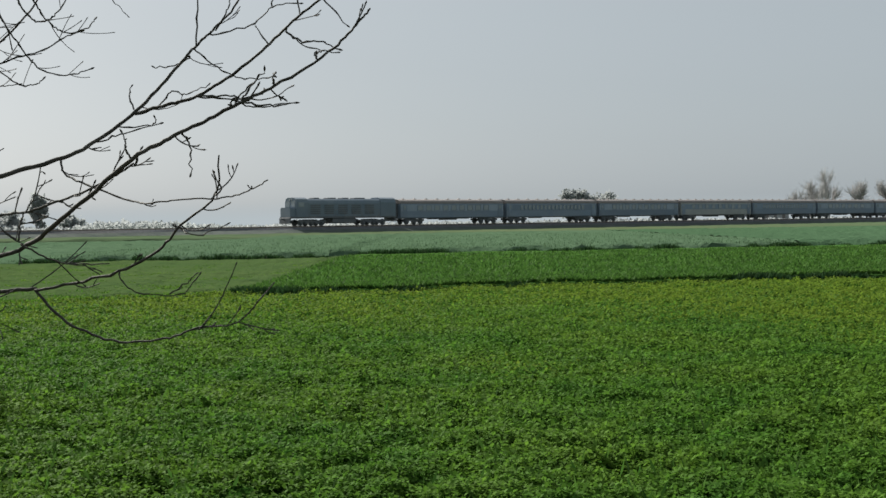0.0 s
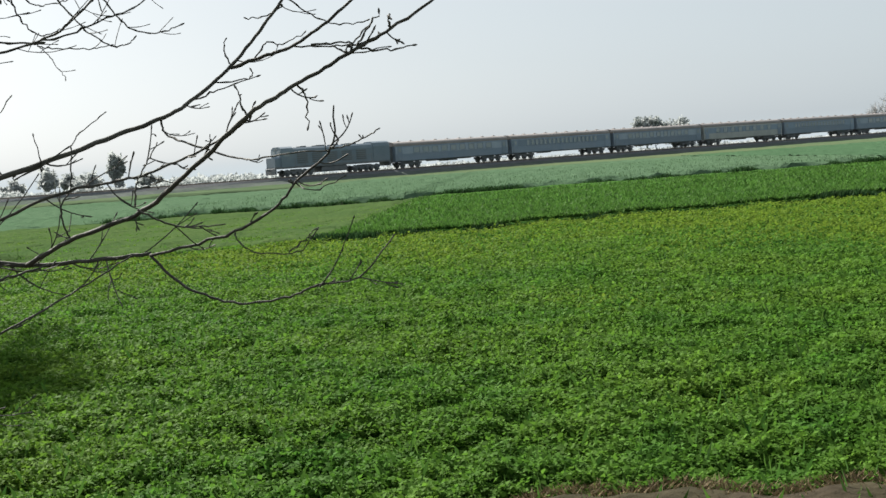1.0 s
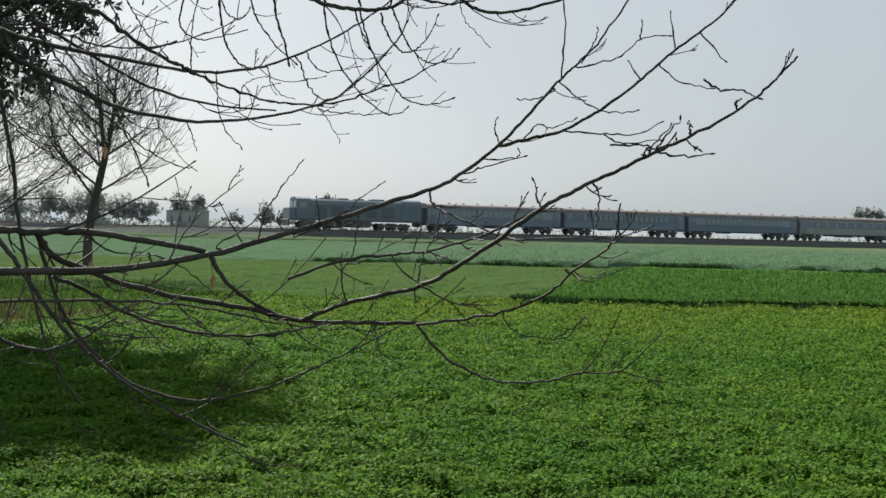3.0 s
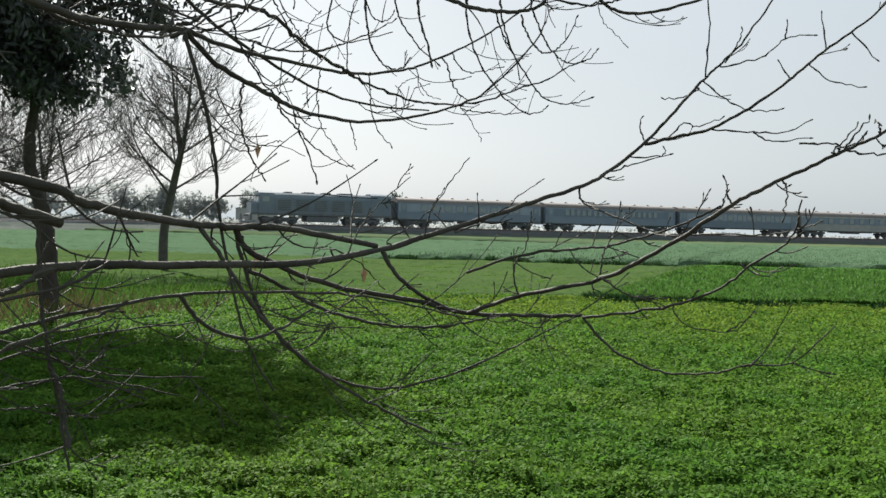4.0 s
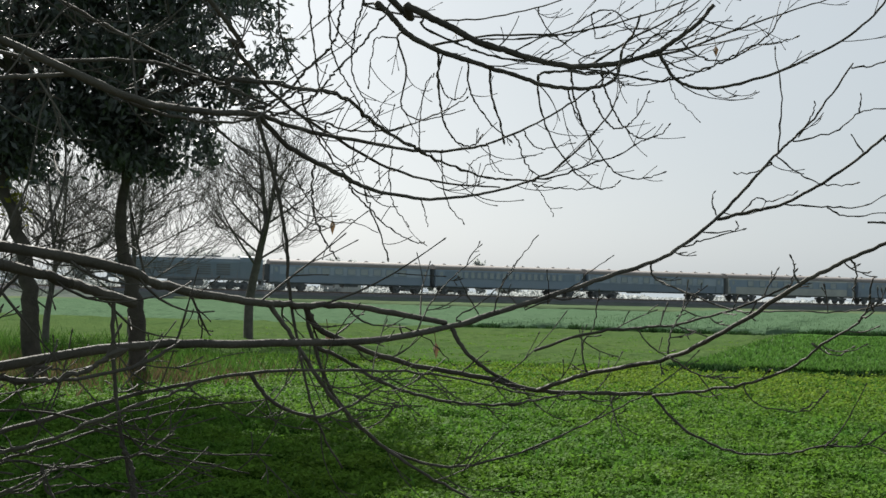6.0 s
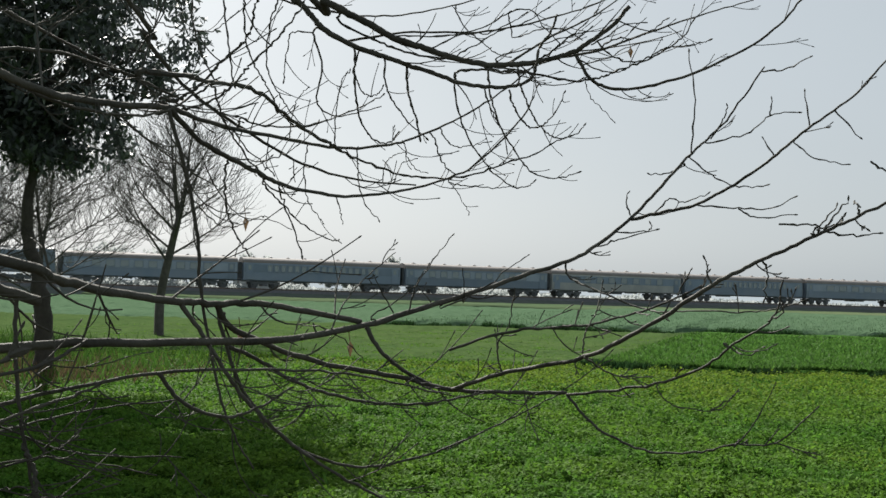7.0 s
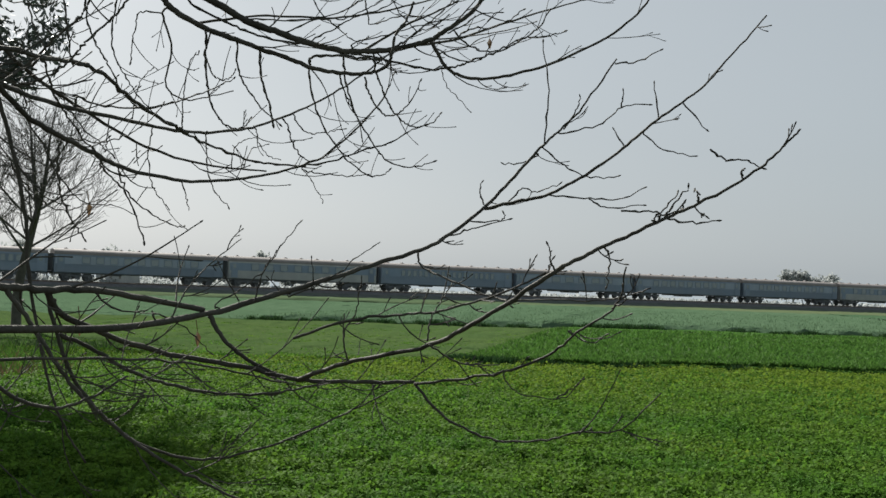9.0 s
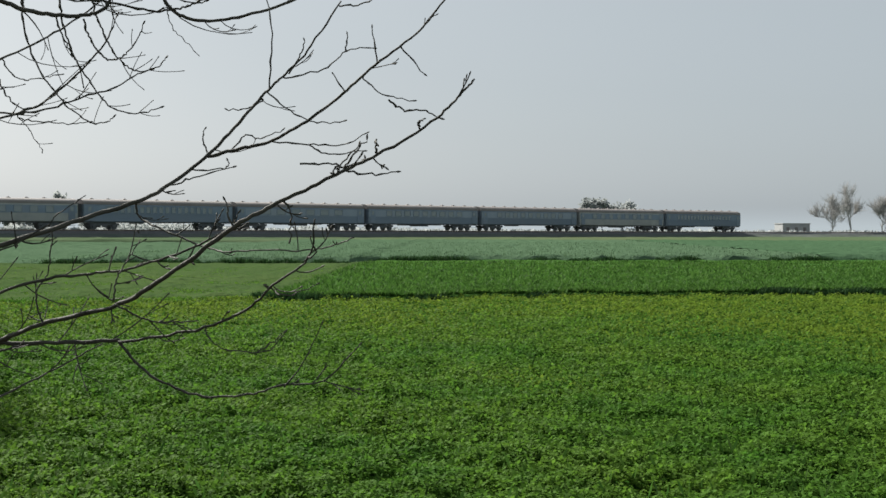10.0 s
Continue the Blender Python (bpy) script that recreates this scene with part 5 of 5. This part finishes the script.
    sprig([(-0.201, 1.195, 1.724), (-0.189, 1.198, 1.741), (-0.178, 1.202, 1.755)], 0.0011, 0.0006)
    sprig([(-0.201, 1.195, 1.723), (-0.173, 1.201, 1.718), (-0.148, 1.206, 1.722)], 0.0011, 0.0006)
    sprig([(-0.157, 1.210, 1.795), (-0.143, 1.212, 1.786), (-0.121, 1.214, 1.784), (-0.104, 1.216, 1.777)], 0.0011, 0.0006)
    sprig([(-0.245, 1.195, 1.729), (-0.217, 1.201, 1.729), (-0.198, 1.204, 1.725)], 0.0011, 0.0006)
    sprig([(-0.294, 1.421, 1.473), (-0.274, 1.419, 1.499), (-0.248, 1.417, 1.551)], 0.001, 0.0006)
    sprig([(-0.320, 1.383, 1.519), (-0.301, 1.388, 1.532), (-0.290, 1.390, 1.542)], 0.001, 0.0006)
    sprig([(-0.388, 1.414, 1.547), (-0.386, 1.413, 1.538), (-0.367, 1.412, 1.521), (-0.316, 1.419, 1.516), (-0.292, 1.418, 1.540)], 0.001, 0.0006)
    sprig([(-0.300, 1.338, 1.595), (-0.303, 1.338, 1.600), (-0.280, 1.353, 1.587), (-0.248, 1.368, 1.600)], 0.001, 0.0006)
    sprig([(-0.772, 1.465, 1.606), (-0.776, 1.464, 1.615), (-0.732, 1.489, 1.650), (-0.705, 1.505, 1.694), (-0.683, 1.519, 1.728)], 0.0012, 0.0006)
    sprig([(-0.742, 1.513, 1.619), (-0.731, 1.519, 1.663), (-0.718, 1.524, 1.686)], 0.0012, 0.0006)
    sprig([(-0.694, 1.617, 1.644), (-0.691, 1.618, 1.637), (-0.686, 1.587, 1.681)], 0.0012, 0.0006)
    sprig([(-0.712, 1.584, 1.635), (-0.712, 1.584, 1.627), (-0.653, 1.600, 1.659), (-0.628, 1.602, 1.680), (-0.595, 1.607, 1.705)], 0.0012, 0.0006)
    sprig([(-0.761, 1.505, 1.618), (-0.787, 1.492, 1.668)], 0.0012, 0.0006)
    sprig([(-1.161, 1.691, 1.851), (-1.134, 1.705, 1.795), (-1.102, 1.721, 1.762), (-1.065, 1.738, 1.760), (-1.030, 1.754, 1.745)], 0.0012, 0.0006)
    sprig([(-0.608, 2.084, 2.072), (-0.562, 2.146, 2.099), (-0.539, 2.204, 2.130), (-0.484, 2.266, 2.153)], 0.0012, 0.0006)
    sprig([(-0.808, 1.344, 1.592), (-0.810, 1.344, 1.603), (-0.797, 1.427, 1.577), (-0.796, 1.505, 1.545)], 0.0012, 0.0006)
    # twigs that hang from the arching limbs and hook up at their tips
    sprig([(-1.002, 1.948, 2.093), (-1.001, 1.948, 2.039), (-0.997, 1.950, 1.997), (-0.988, 1.953, 1.956), (-0.971, 1.959, 1.927), (-0.947, 1.968, 1.915), (-0.929, 1.974, 1.923), (-0.923, 1.976, 1.935)], 0.0022, 0.001, 2)
    sprig([(-0.912, 1.979, 2.060), (-0.910, 1.980, 2.029), (-0.903, 1.982, 1.992), (-0.891, 1.986, 1.956), (-0.885, 1.988, 1.927)], 0.0024, 0.0016, 1)
    sprig([(-0.992, 1.952, 2.087), (-1.005, 1.955, 2.050), (-0.997, 1.957, 2.024), (-0.987, 1.960, 2.007), (-0.971, 1.965, 2.001), (-0.958, 1.970, 2.009), (-0.953, 1.970, 2.019)], 0.0016, 0.0009, 1)
    sprig([(-0.951, 1.966, 2.070), (-0.948, 1.967, 2.029), (-0.940, 1.970, 2.003), (-0.923, 1.976, 1.977), (-0.903, 1.982, 1.951), (-0.874, 1.991, 1.927)], 0.0018, 0.0011, 2)
    sprig([(-0.829, 2.004, 2.034), (-0.824, 2.005, 1.997), (-0.812, 2.009, 1.956), (-0.795, 2.013, 1.920), (-0.775, 2.019, 1.892), (-0.750, 2.025, 1.864), (-0.720, 2.031, 1.843), (-0.696, 2.037, 1.843), (-0.682, 2.040, 1.853)], 0.0018, 0.0009, 4)
    sprig([(-0.774, 2.019, 2.020), (-0.766, 2.021, 1.992), (-0.751, 2.024, 1.961), (-0.739, 2.027, 1.940), (-0.731, 2.029, 1.905)], 0.0016, 0.0009, 2)
    sprig([(-0.770, 2.020, 2.059), (-0.766, 2.021, 2.018), (-0.754, 2.024, 1.976), (-0.736, 2.028, 1.935), (-0.716, 2.032, 1.905), (-0.692, 2.038, 1.874), (-0.667, 2.043, 1.862), (-0.638, 2.048, 1.860), (-0.604, 2.054, 1.871)], 0.0019, 0.0009, 3)
    sprig([(-0.731, 2.029, 2.019), (-0.722, 2.031, 1.991), (-0.707, 2.034, 1.966), (-0.693, 2.038, 1.952), (-0.678, 2.041, 1.952), (-0.659, 2.044, 1.965), (-0.640, 2.048, 1.995), (-0.633, 2.049, 2.015)], 0.0018, 0.0009, 3)
    sprig([(-0.718, 2.032, 2.063), (-0.711, 2.034, 2.027), (-0.698, 2.036, 1.996), (-0.683, 2.040, 1.965), (-0.663, 2.044, 1.943), (-0.644, 2.047, 1.932), (-0.622, 2.051, 1.936), (-0.605, 2.054, 1.944), (-0.596, 2.056, 1.957)], 0.0018, 0.0009, 3)
    sprig([(-0.995, 1.328, 2.048), (-0.995, 1.328, 2.025), (-0.991, 1.330, 1.987), (-0.983, 1.334, 1.956), (-0.975, 1.338, 1.937), (-0.964, 1.344, 1.919)], 0.0014, 0.001, 1)
    sprig([(-1.004, 1.436, 2.074), (-1.004, 1.436, 2.049), (-0.999, 1.438, 2.009), (-0.993, 1.441, 1.968), (-0.987, 1.444, 1.932)], 0.0015, 0.0011, 1)
    sprig([(-1.023, 1.538, 2.100), (-1.023, 1.538, 2.074), (-1.022, 1.538, 2.039), (-1.016, 1.541, 2.005), (-1.004, 1.547, 1.975), (-0.988, 1.554, 1.949), (-0.970, 1.562, 1.911), (-0.954, 1.569, 1.894)], 0.0016, 0.001, 2)
    sprig([(-1.110, 1.851, 2.157), (-1.108, 1.848, 2.170), (-1.107, 1.835, 2.146), (-1.112, 1.819, 2.102), (-1.110, 1.806, 2.050), (-1.100, 1.798, 2.013), (-1.080, 1.793, 1.982), (-1.057, 1.789, 1.951), (-1.020, 1.791, 1.911)], 0.0017, 0.001, 2)
    sprig([(-1.069, 1.913, 2.109), (-1.104, 1.899, 2.108), (-1.106, 1.888, 2.081), (-1.106, 1.879, 2.053), (-1.105, 1.871, 2.015)], 0.0013, 0.0009, 1)
    sprig([(-0.895, 1.322, 2.031), (-0.900, 1.319, 2.001), (-0.903, 1.318, 1.978), (-0.913, 1.313, 1.959), (-0.932, 1.304, 1.937), (-0.945, 1.297, 1.921), (-0.958, 1.291, 1.902), (-0.971, 1.284, 1.891), (-0.984, 1.277, 1.881)], 0.0015, 0.0018, 3)
    sprig([(-0.839, 1.346, 2.024), (-0.846, 1.343, 2.009), (-0.862, 1.336, 1.983), (-0.879, 1.329, 1.960), (-0.899, 1.320, 1.937), (-0.912, 1.314, 1.919), (-0.926, 1.307, 1.900), (-0.945, 1.298, 1.882), (-0.971, 1.284, 1.872), (-0.996, 1.270, 1.866)], 0.0012, 0.0016, 4)
    sprig([(-0.826, 2.005, 2.032), (-0.820, 2.003, 2.050), (-0.771, 2.016, 2.054), (-0.732, 2.026, 2.052), (-0.683, 2.036, 2.048), (-0.625, 2.048, 2.037), (-0.592, 2.053, 2.038), (-0.563, 2.058, 2.046), (-0.539, 2.061, 2.055), (-0.501, 2.067, 2.070), (-0.473, 2.070, 2.082), (-0.445, 2.073, 2.101), (-0.422, 2.075, 2.120), (-0.408, 2.076, 2.146)], 0.0024, 0.0011, 4)
    sprig([(-0.612, 2.082, 2.081), (-0.582, 2.083, 2.064), (-0.552, 2.084, 2.057), (-0.532, 2.082, 2.060)], 0.0014, 0.001, 0)
    sprig([(-0.578, 2.058, 2.110), (-0.564, 2.061, 2.094), (-0.539, 2.064, 2.078), (-0.511, 2.068, 2.072), (-0.482, 2.071, 2.081), (-0.454, 2.074, 2.097), (-0.426, 2.076, 2.100), (-0.399, 2.079, 2.104), (-0.380, 2.080, 2.110)], 0.0015, 0.0009, 3)
    sprig([(-0.588, 2.057, 2.103), (-0.559, 2.061, 2.119), (-0.531, 2.065, 2.138), (-0.493, 2.070, 2.143)], 0.0014, 0.0009, 1)
    sprig([(-0.583, 2.174, 2.120), (-0.585, 2.172, 2.125), (-0.554, 2.165, 2.137), (-0.528, 2.157, 2.133), (-0.497, 2.150, 2.143), (-0.462, 2.142, 2.165)], 0.0017, 0.001, 1)
    sprig([(-0.594, 2.088, 2.052), (-0.602, 2.088, 2.044), (-0.592, 2.085, 2.014), (-0.571, 2.083, 1.993), (-0.546, 2.083, 1.966)], 0.001, 0.0006, 0)
    sprig([(-0.756, 2.133, 2.160), (-0.757, 2.127, 2.185), (-0.713, 2.123, 2.186), (-0.685, 2.115, 2.149), (-0.657, 2.107, 2.120)], 0.0014, 0.001, 2)
    sprig([(-0.940, 1.970, 2.112), (-0.881, 1.989, 2.113), (-0.822, 2.006, 2.119), (-0.773, 2.019, 2.136), (-0.734, 2.028, 2.161)], 0.0014, 0.0009, 2)
    sprig([(-0.871, 1.992, 2.091), (-0.822, 2.006, 2.116), (-0.773, 2.019, 2.122), (-0.734, 2.028, 2.140), (-0.705, 2.035, 2.160)], 0.0014, 0.0008, 3)
    sprig([(-0.831, 2.004, 2.075), (-0.792, 2.014, 2.100), (-0.754, 2.024, 2.125), (-0.705, 2.035, 2.144), (-0.666, 2.043, 2.169)], 0.0014, 0.0008, 3)
    sprig([(-0.847, 2.066, 2.189), (-0.846, 2.070, 2.173), (-0.824, 2.069, 2.139), (-0.797, 2.070, 2.119), (-0.764, 2.070, 2.093), (-0.742, 2.069, 2.087)], 0.0014, 0.0008, 1)
    sprig([(-1.026, 1.931, 2.148), (-1.027, 1.935, 2.131), (-0.978, 1.954, 2.108), (-0.938, 1.967, 2.090), (-0.889, 1.983, 2.077), (-0.830, 2.001, 2.071), (-0.771, 2.017, 2.061), (-0.713, 2.031, 2.054)], 0.0022, 0.0016, 2)
    sprig([(-0.684, 2.039, 2.072), (-0.655, 2.045, 2.092), (-0.627, 2.050, 2.117), (-0.598, 2.055, 2.141), (-0.579, 2.058, 2.165)], 0.0017, 0.0009, 3)
    sprig([(-0.670, 2.042, 2.072), (-0.646, 2.047, 2.102), (-0.617, 2.052, 2.111), (-0.588, 2.057, 2.135)], 0.0013, 0.0008, 2)
    sprig([(-0.751, 2.024, 2.065), (-0.752, 2.021, 2.078), (-0.703, 2.033, 2.093), (-0.646, 2.045, 2.112), (-0.598, 2.053, 2.126)], 0.0013, 0.0008, 3)
    sprig([(-0.756, 2.133, 2.160), (-0.749, 2.139, 2.138), (-0.705, 2.133, 2.150), (-0.661, 2.127, 2.150), (-0.618, 2.120, 2.128)], 0.0012, 0.0008, 2)
    sprig([(-0.949, 1.730, 1.877), (-0.946, 1.725, 1.914), (-0.942, 1.723, 1.951), (-0.938, 1.725, 1.984), (-0.930, 1.743, 2.005)], 0.0011, 0.0007, 1)
    sprig([(-0.953, 1.631, 1.873), (-0.953, 1.631, 1.867), (-0.952, 1.621, 1.839), (-0.949, 1.615, 1.812), (-0.945, 1.627, 1.777), (-0.941, 1.652, 1.762), (-0.937, 1.667, 1.751)], 0.0011, 0.0006, 3)
    sprig([(-0.925, 1.779, 1.885), (-0.927, 1.779, 1.878), (-0.924, 1.779, 1.844), (-0.920, 1.781, 1.811), (-0.911, 1.797, 1.784), (-0.901, 1.825, 1.766)], 0.0012, 0.0007, 1)
    sprig([(-0.902, 1.271, 1.808), (-0.907, 1.270, 1.799), (-0.908, 1.273, 1.775), (-0.910, 1.283, 1.746), (-0.912, 1.305, 1.722), (-0.915, 1.337, 1.705), (-0.917, 1.365, 1.690)], 0.0015, 0.0009, 1)
    sprig([(-0.898, 1.411, 1.790), (-0.899, 1.410, 1.785), (-0.902, 1.439, 1.764), (-0.904, 1.476, 1.734), (-0.907, 1.518, 1.695)], 0.0013, 0.0009, 1)
    sprig([(-0.896, 1.366, 1.794), (-0.900, 1.365, 1.785), (-0.901, 1.416, 1.767), (-0.902, 1.468, 1.750), (-0.900, 1.529, 1.733), (-0.895, 1.598, 1.722), (-0.894, 1.626, 1.723)], 0.0012, 0.0008, 1)
    sprig([(-0.899, 1.161, 1.765), (-0.902, 1.159, 1.762), (-0.905, 1.201, 1.744), (-0.909, 1.240, 1.730), (-0.912, 1.296, 1.722), (-0.915, 1.346, 1.732), (-0.917, 1.395, 1.742), (-0.918, 1.426, 1.744)], 0.0009, 0.0006, 2)
    sprig([(-0.836, 1.888, 1.925), (-0.828, 1.892, 1.912), (-0.824, 1.913, 1.885), (-0.814, 1.936, 1.862), (-0.798, 1.950, 1.858), (-0.777, 1.965, 1.869), (-0.760, 1.979, 1.885)], 0.0014, 0.0008, 2)
    sprig([(-0.822, 1.903, 1.935), (-0.813, 1.909, 1.913), (-0.797, 1.927, 1.903), (-0.778, 1.949, 1.907), (-0.749, 1.973, 1.917)], 0.0012, 0.0008, 1)
    sprig([(-0.871, 1.847, 1.904), (-0.867, 1.850, 1.893), (-0.865, 1.862, 1.876), (-0.857, 1.890, 1.858), (-0.848, 1.924, 1.856)], 0.001, 0.0006, 1)
    sprig([(-0.828, 1.985, 1.846), (-0.796, 2.001, 1.840), (-0.754, 2.021, 1.840), (-0.721, 2.035, 1.844)], 0.0012, 0.0008, 1)
    sprig([(-0.831, 1.983, 1.852), (-0.825, 1.986, 1.846), (-0.814, 1.992, 1.831), (-0.800, 1.999, 1.806), (-0.792, 2.002, 1.791)], 0.0009, 0.0006, 1)
    sprig([(-0.888, 1.156, 1.868), (-0.872, 1.162, 1.878), (-0.877, 1.187, 1.862), (-0.882, 1.212, 1.845), (-0.886, 1.247, 1.829), (-0.891, 1.299, 1.809), (-0.894, 1.351, 1.795), (-0.896, 1.414, 1.786)], 0.0013, 0.0009, 3)
    sprig([(-0.957, 1.499, 1.865), (-0.952, 1.485, 1.838), (-0.947, 1.473, 1.816)], 0.001, 0.0007, 1)
    sprig([(-0.954, 1.565, 1.872), (-0.951, 1.568, 1.911), (-0.948, 1.580, 1.934), (-0.943, 1.603, 1.953)], 0.0009, 0.0006, 2)
    sprig([(-0.891, 1.597, 1.788), (-0.893, 1.624, 1.768), (-0.897, 1.649, 1.750)], 0.001, 0.0006, 0)
    sprig([(-0.912, 1.204, 1.824), (-0.917, 1.259, 1.816), (-0.920, 1.335, 1.814), (-0.921, 1.410, 1.819), (-0.920, 1.477, 1.839), (-0.918, 1.536, 1.864), (-0.916, 1.585, 1.899)], 0.001, 0.0007, 4)
    sprig([(-0.851, 1.697, 1.818), (-0.848, 1.696, 1.842), (-0.851, 1.739, 1.865), (-0.848, 1.797, 1.877)], 0.0009, 0.0006, 0)
    sprig([(-0.839, 1.716, 1.819), (-0.836, 1.716, 1.829), (-0.840, 1.757, 1.854), (-0.836, 1.822, 1.870)], 0.0009, 0.0006, 0)
    sprig([(-0.950, 1.746, 1.877), (-0.928, 1.826, 1.864), (-0.899, 1.921, 1.854), (-0.875, 1.981, 1.854), (-0.845, 2.043, 1.858)], 0.0021, 0.0018, 2)
    sprig([(-0.828, 1.985, 1.852), (-0.778, 2.010, 1.865), (-0.731, 2.031, 1.886), (-0.684, 2.051, 1.904), (-0.652, 2.064, 1.927), (-0.626, 2.074, 1.939)], 0.0018, 0.001, 4)
    sprig([(-0.946, 1.366, 1.859), (-0.945, 1.368, 1.852), (-0.944, 1.402, 1.836), (-0.942, 1.447, 1.821), (-0.939, 1.482, 1.808)], 0.0011, 0.0007, 1)
    sprig([(-0.947, 1.381, 1.860), (-0.943, 1.381, 1.874), (-0.942, 1.436, 1.872), (-0.939, 1.549, 1.886), (-0.930, 1.643, 1.907), (-0.911, 1.744, 1.945), (-0.895, 1.810, 1.976)], 0.0016, 0.0009, 3)
    sprig([(-0.936, 1.383, 1.916), (-0.935, 1.458, 1.907), (-0.932, 1.533, 1.889), (-0.924, 1.628, 1.876), (-0.918, 1.664, 1.869)], 0.0026, 0.0026, 1)
    sprig([(-0.935, 1.107, 1.879), (-0.930, 1.108, 1.886), (-0.919, 1.185, 1.894), (-0.923, 1.254, 1.899), (-0.929, 1.368, 1.913)], 0.0034, 0.0026, 0)
    sprig([(-1.039, 1.244, 1.997), (-1.033, 1.248, 1.999), (-1.005, 1.250, 1.982), (-0.996, 1.279, 1.976), (-0.988, 1.361, 1.988), (-0.984, 1.388, 1.999), (-0.981, 1.436, 2.032)], 0.0009, 0.0007, 2)
    sprig([(-0.994, 0.721, 1.493), (-0.997, 0.719, 1.500), (-0.973, 0.742, 1.499), (-0.948, 0.764, 1.500), (-0.912, 0.796, 1.512), (-0.872, 0.825, 1.532), (-0.839, 0.849, 1.547), (-0.818, 0.864, 1.558)], 0.0024, 0.0012, 4)
    sprig([(-1.010, 0.794, 1.473), (-1.013, 0.794, 1.484), (-0.991, 0.807, 1.482), (-0.966, 0.825, 1.483), (-0.943, 0.838, 1.478), (-0.909, 0.861, 1.481), (-0.880, 0.876, 1.491), (-0.873, 0.878, 1.510), (-0.869, 0.878, 1.522)], 0.0014, 0.0008, 4)
    sprig([(-0.985, 0.768, 1.447), (-0.988, 0.767, 1.456), (-0.968, 0.780, 1.456), (-0.951, 0.791, 1.461), (-0.931, 0.802, 1.471), (-0.917, 0.809, 1.475)], 0.0012, 0.0007, 2)
    sprig([(-0.966, 0.850, 1.466), (-0.959, 0.852, 1.450), (-0.934, 0.861, 1.457), (-0.914, 0.869, 1.459), (-0.894, 0.875, 1.461), (-0.875, 0.880, 1.455), (-0.856, 0.884, 1.452)], 0.0012, 0.0007, 3)
    sprig([(-1.011, 0.856, 1.566), (-1.006, 0.861, 1.574), (-0.988, 0.863, 1.566), (-0.970, 0.867, 1.566), (-0.954, 0.868, 1.563)], 0.0012, 0.0007, 2)
    sprig([(-0.990, 0.724, 1.540), (-0.967, 0.744, 1.541), (-0.957, 0.754, 1.547), (-0.946, 0.763, 1.556)], 0.0012, 0.0007, 2)
    sprig([(-0.979, 0.761, 1.564), (-0.957, 0.780, 1.562), (-0.933, 0.798, 1.561), (-0.913, 0.813, 1.564), (-0.897, 0.825, 1.572), (-0.883, 0.835, 1.584)], 0.003, 0.0022, 2)
    sprig([(-0.924, 0.911, 1.495), (-0.908, 0.903, 1.476), (-0.896, 0.895, 1.455), (-0.885, 0.887, 1.430)], 0.0022, 0.0018, 1)
    sprig([(-0.966, 0.850, 1.466), (-0.968, 0.850, 1.475), (-0.955, 0.846, 1.455), (-0.942, 0.842, 1.438), (-0.930, 0.836, 1.424)], 0.0014, 0.0009, 2)
    # a few dead leaves that still hang on
    for p in ((-0.59, 2.6, 2.2), (-1.16, 1.85, 1.76), (-0.94, 1.81, 1.55), (-1.05, 1.62, 1.57)):
        q = np.array(p)
        t = Geo()
        t.add([q + (0, 0, 0.012), q + (0.006, 0.002, 0.002), q + (0.002, -0.002, -0.016), q + (-0.006, 0.003, 0.001), q + (0.001, -0.006, -0.002)],
              [(0, 1, 4), (0, 4, 3), (4, 1, 2), (4, 2, 3)])
        tube(t, [q + (0, 0, 0.012), q + (-0.004, 0.002, 0.03)], 0.0007, 4)
        part("dead_leaf", t, DEAD_LEAF, tree, "small curled dead leaf")
    return tagged(tree, "leafless tree with arching grey-brown limbs and budded twigs", "tree")


near_tree()


# ---------------------------------------------------------------- movement
SPEED = 13.5      # metres a second, towards the left


def motions():
    for ob, x in TRAIN:
        walk(ob, [(t, TRACK @ pose(x - SPEED * t, 0, 0)) for t in (0.0, 2.5, 5.0, 7.5, 10.0)])


motions()
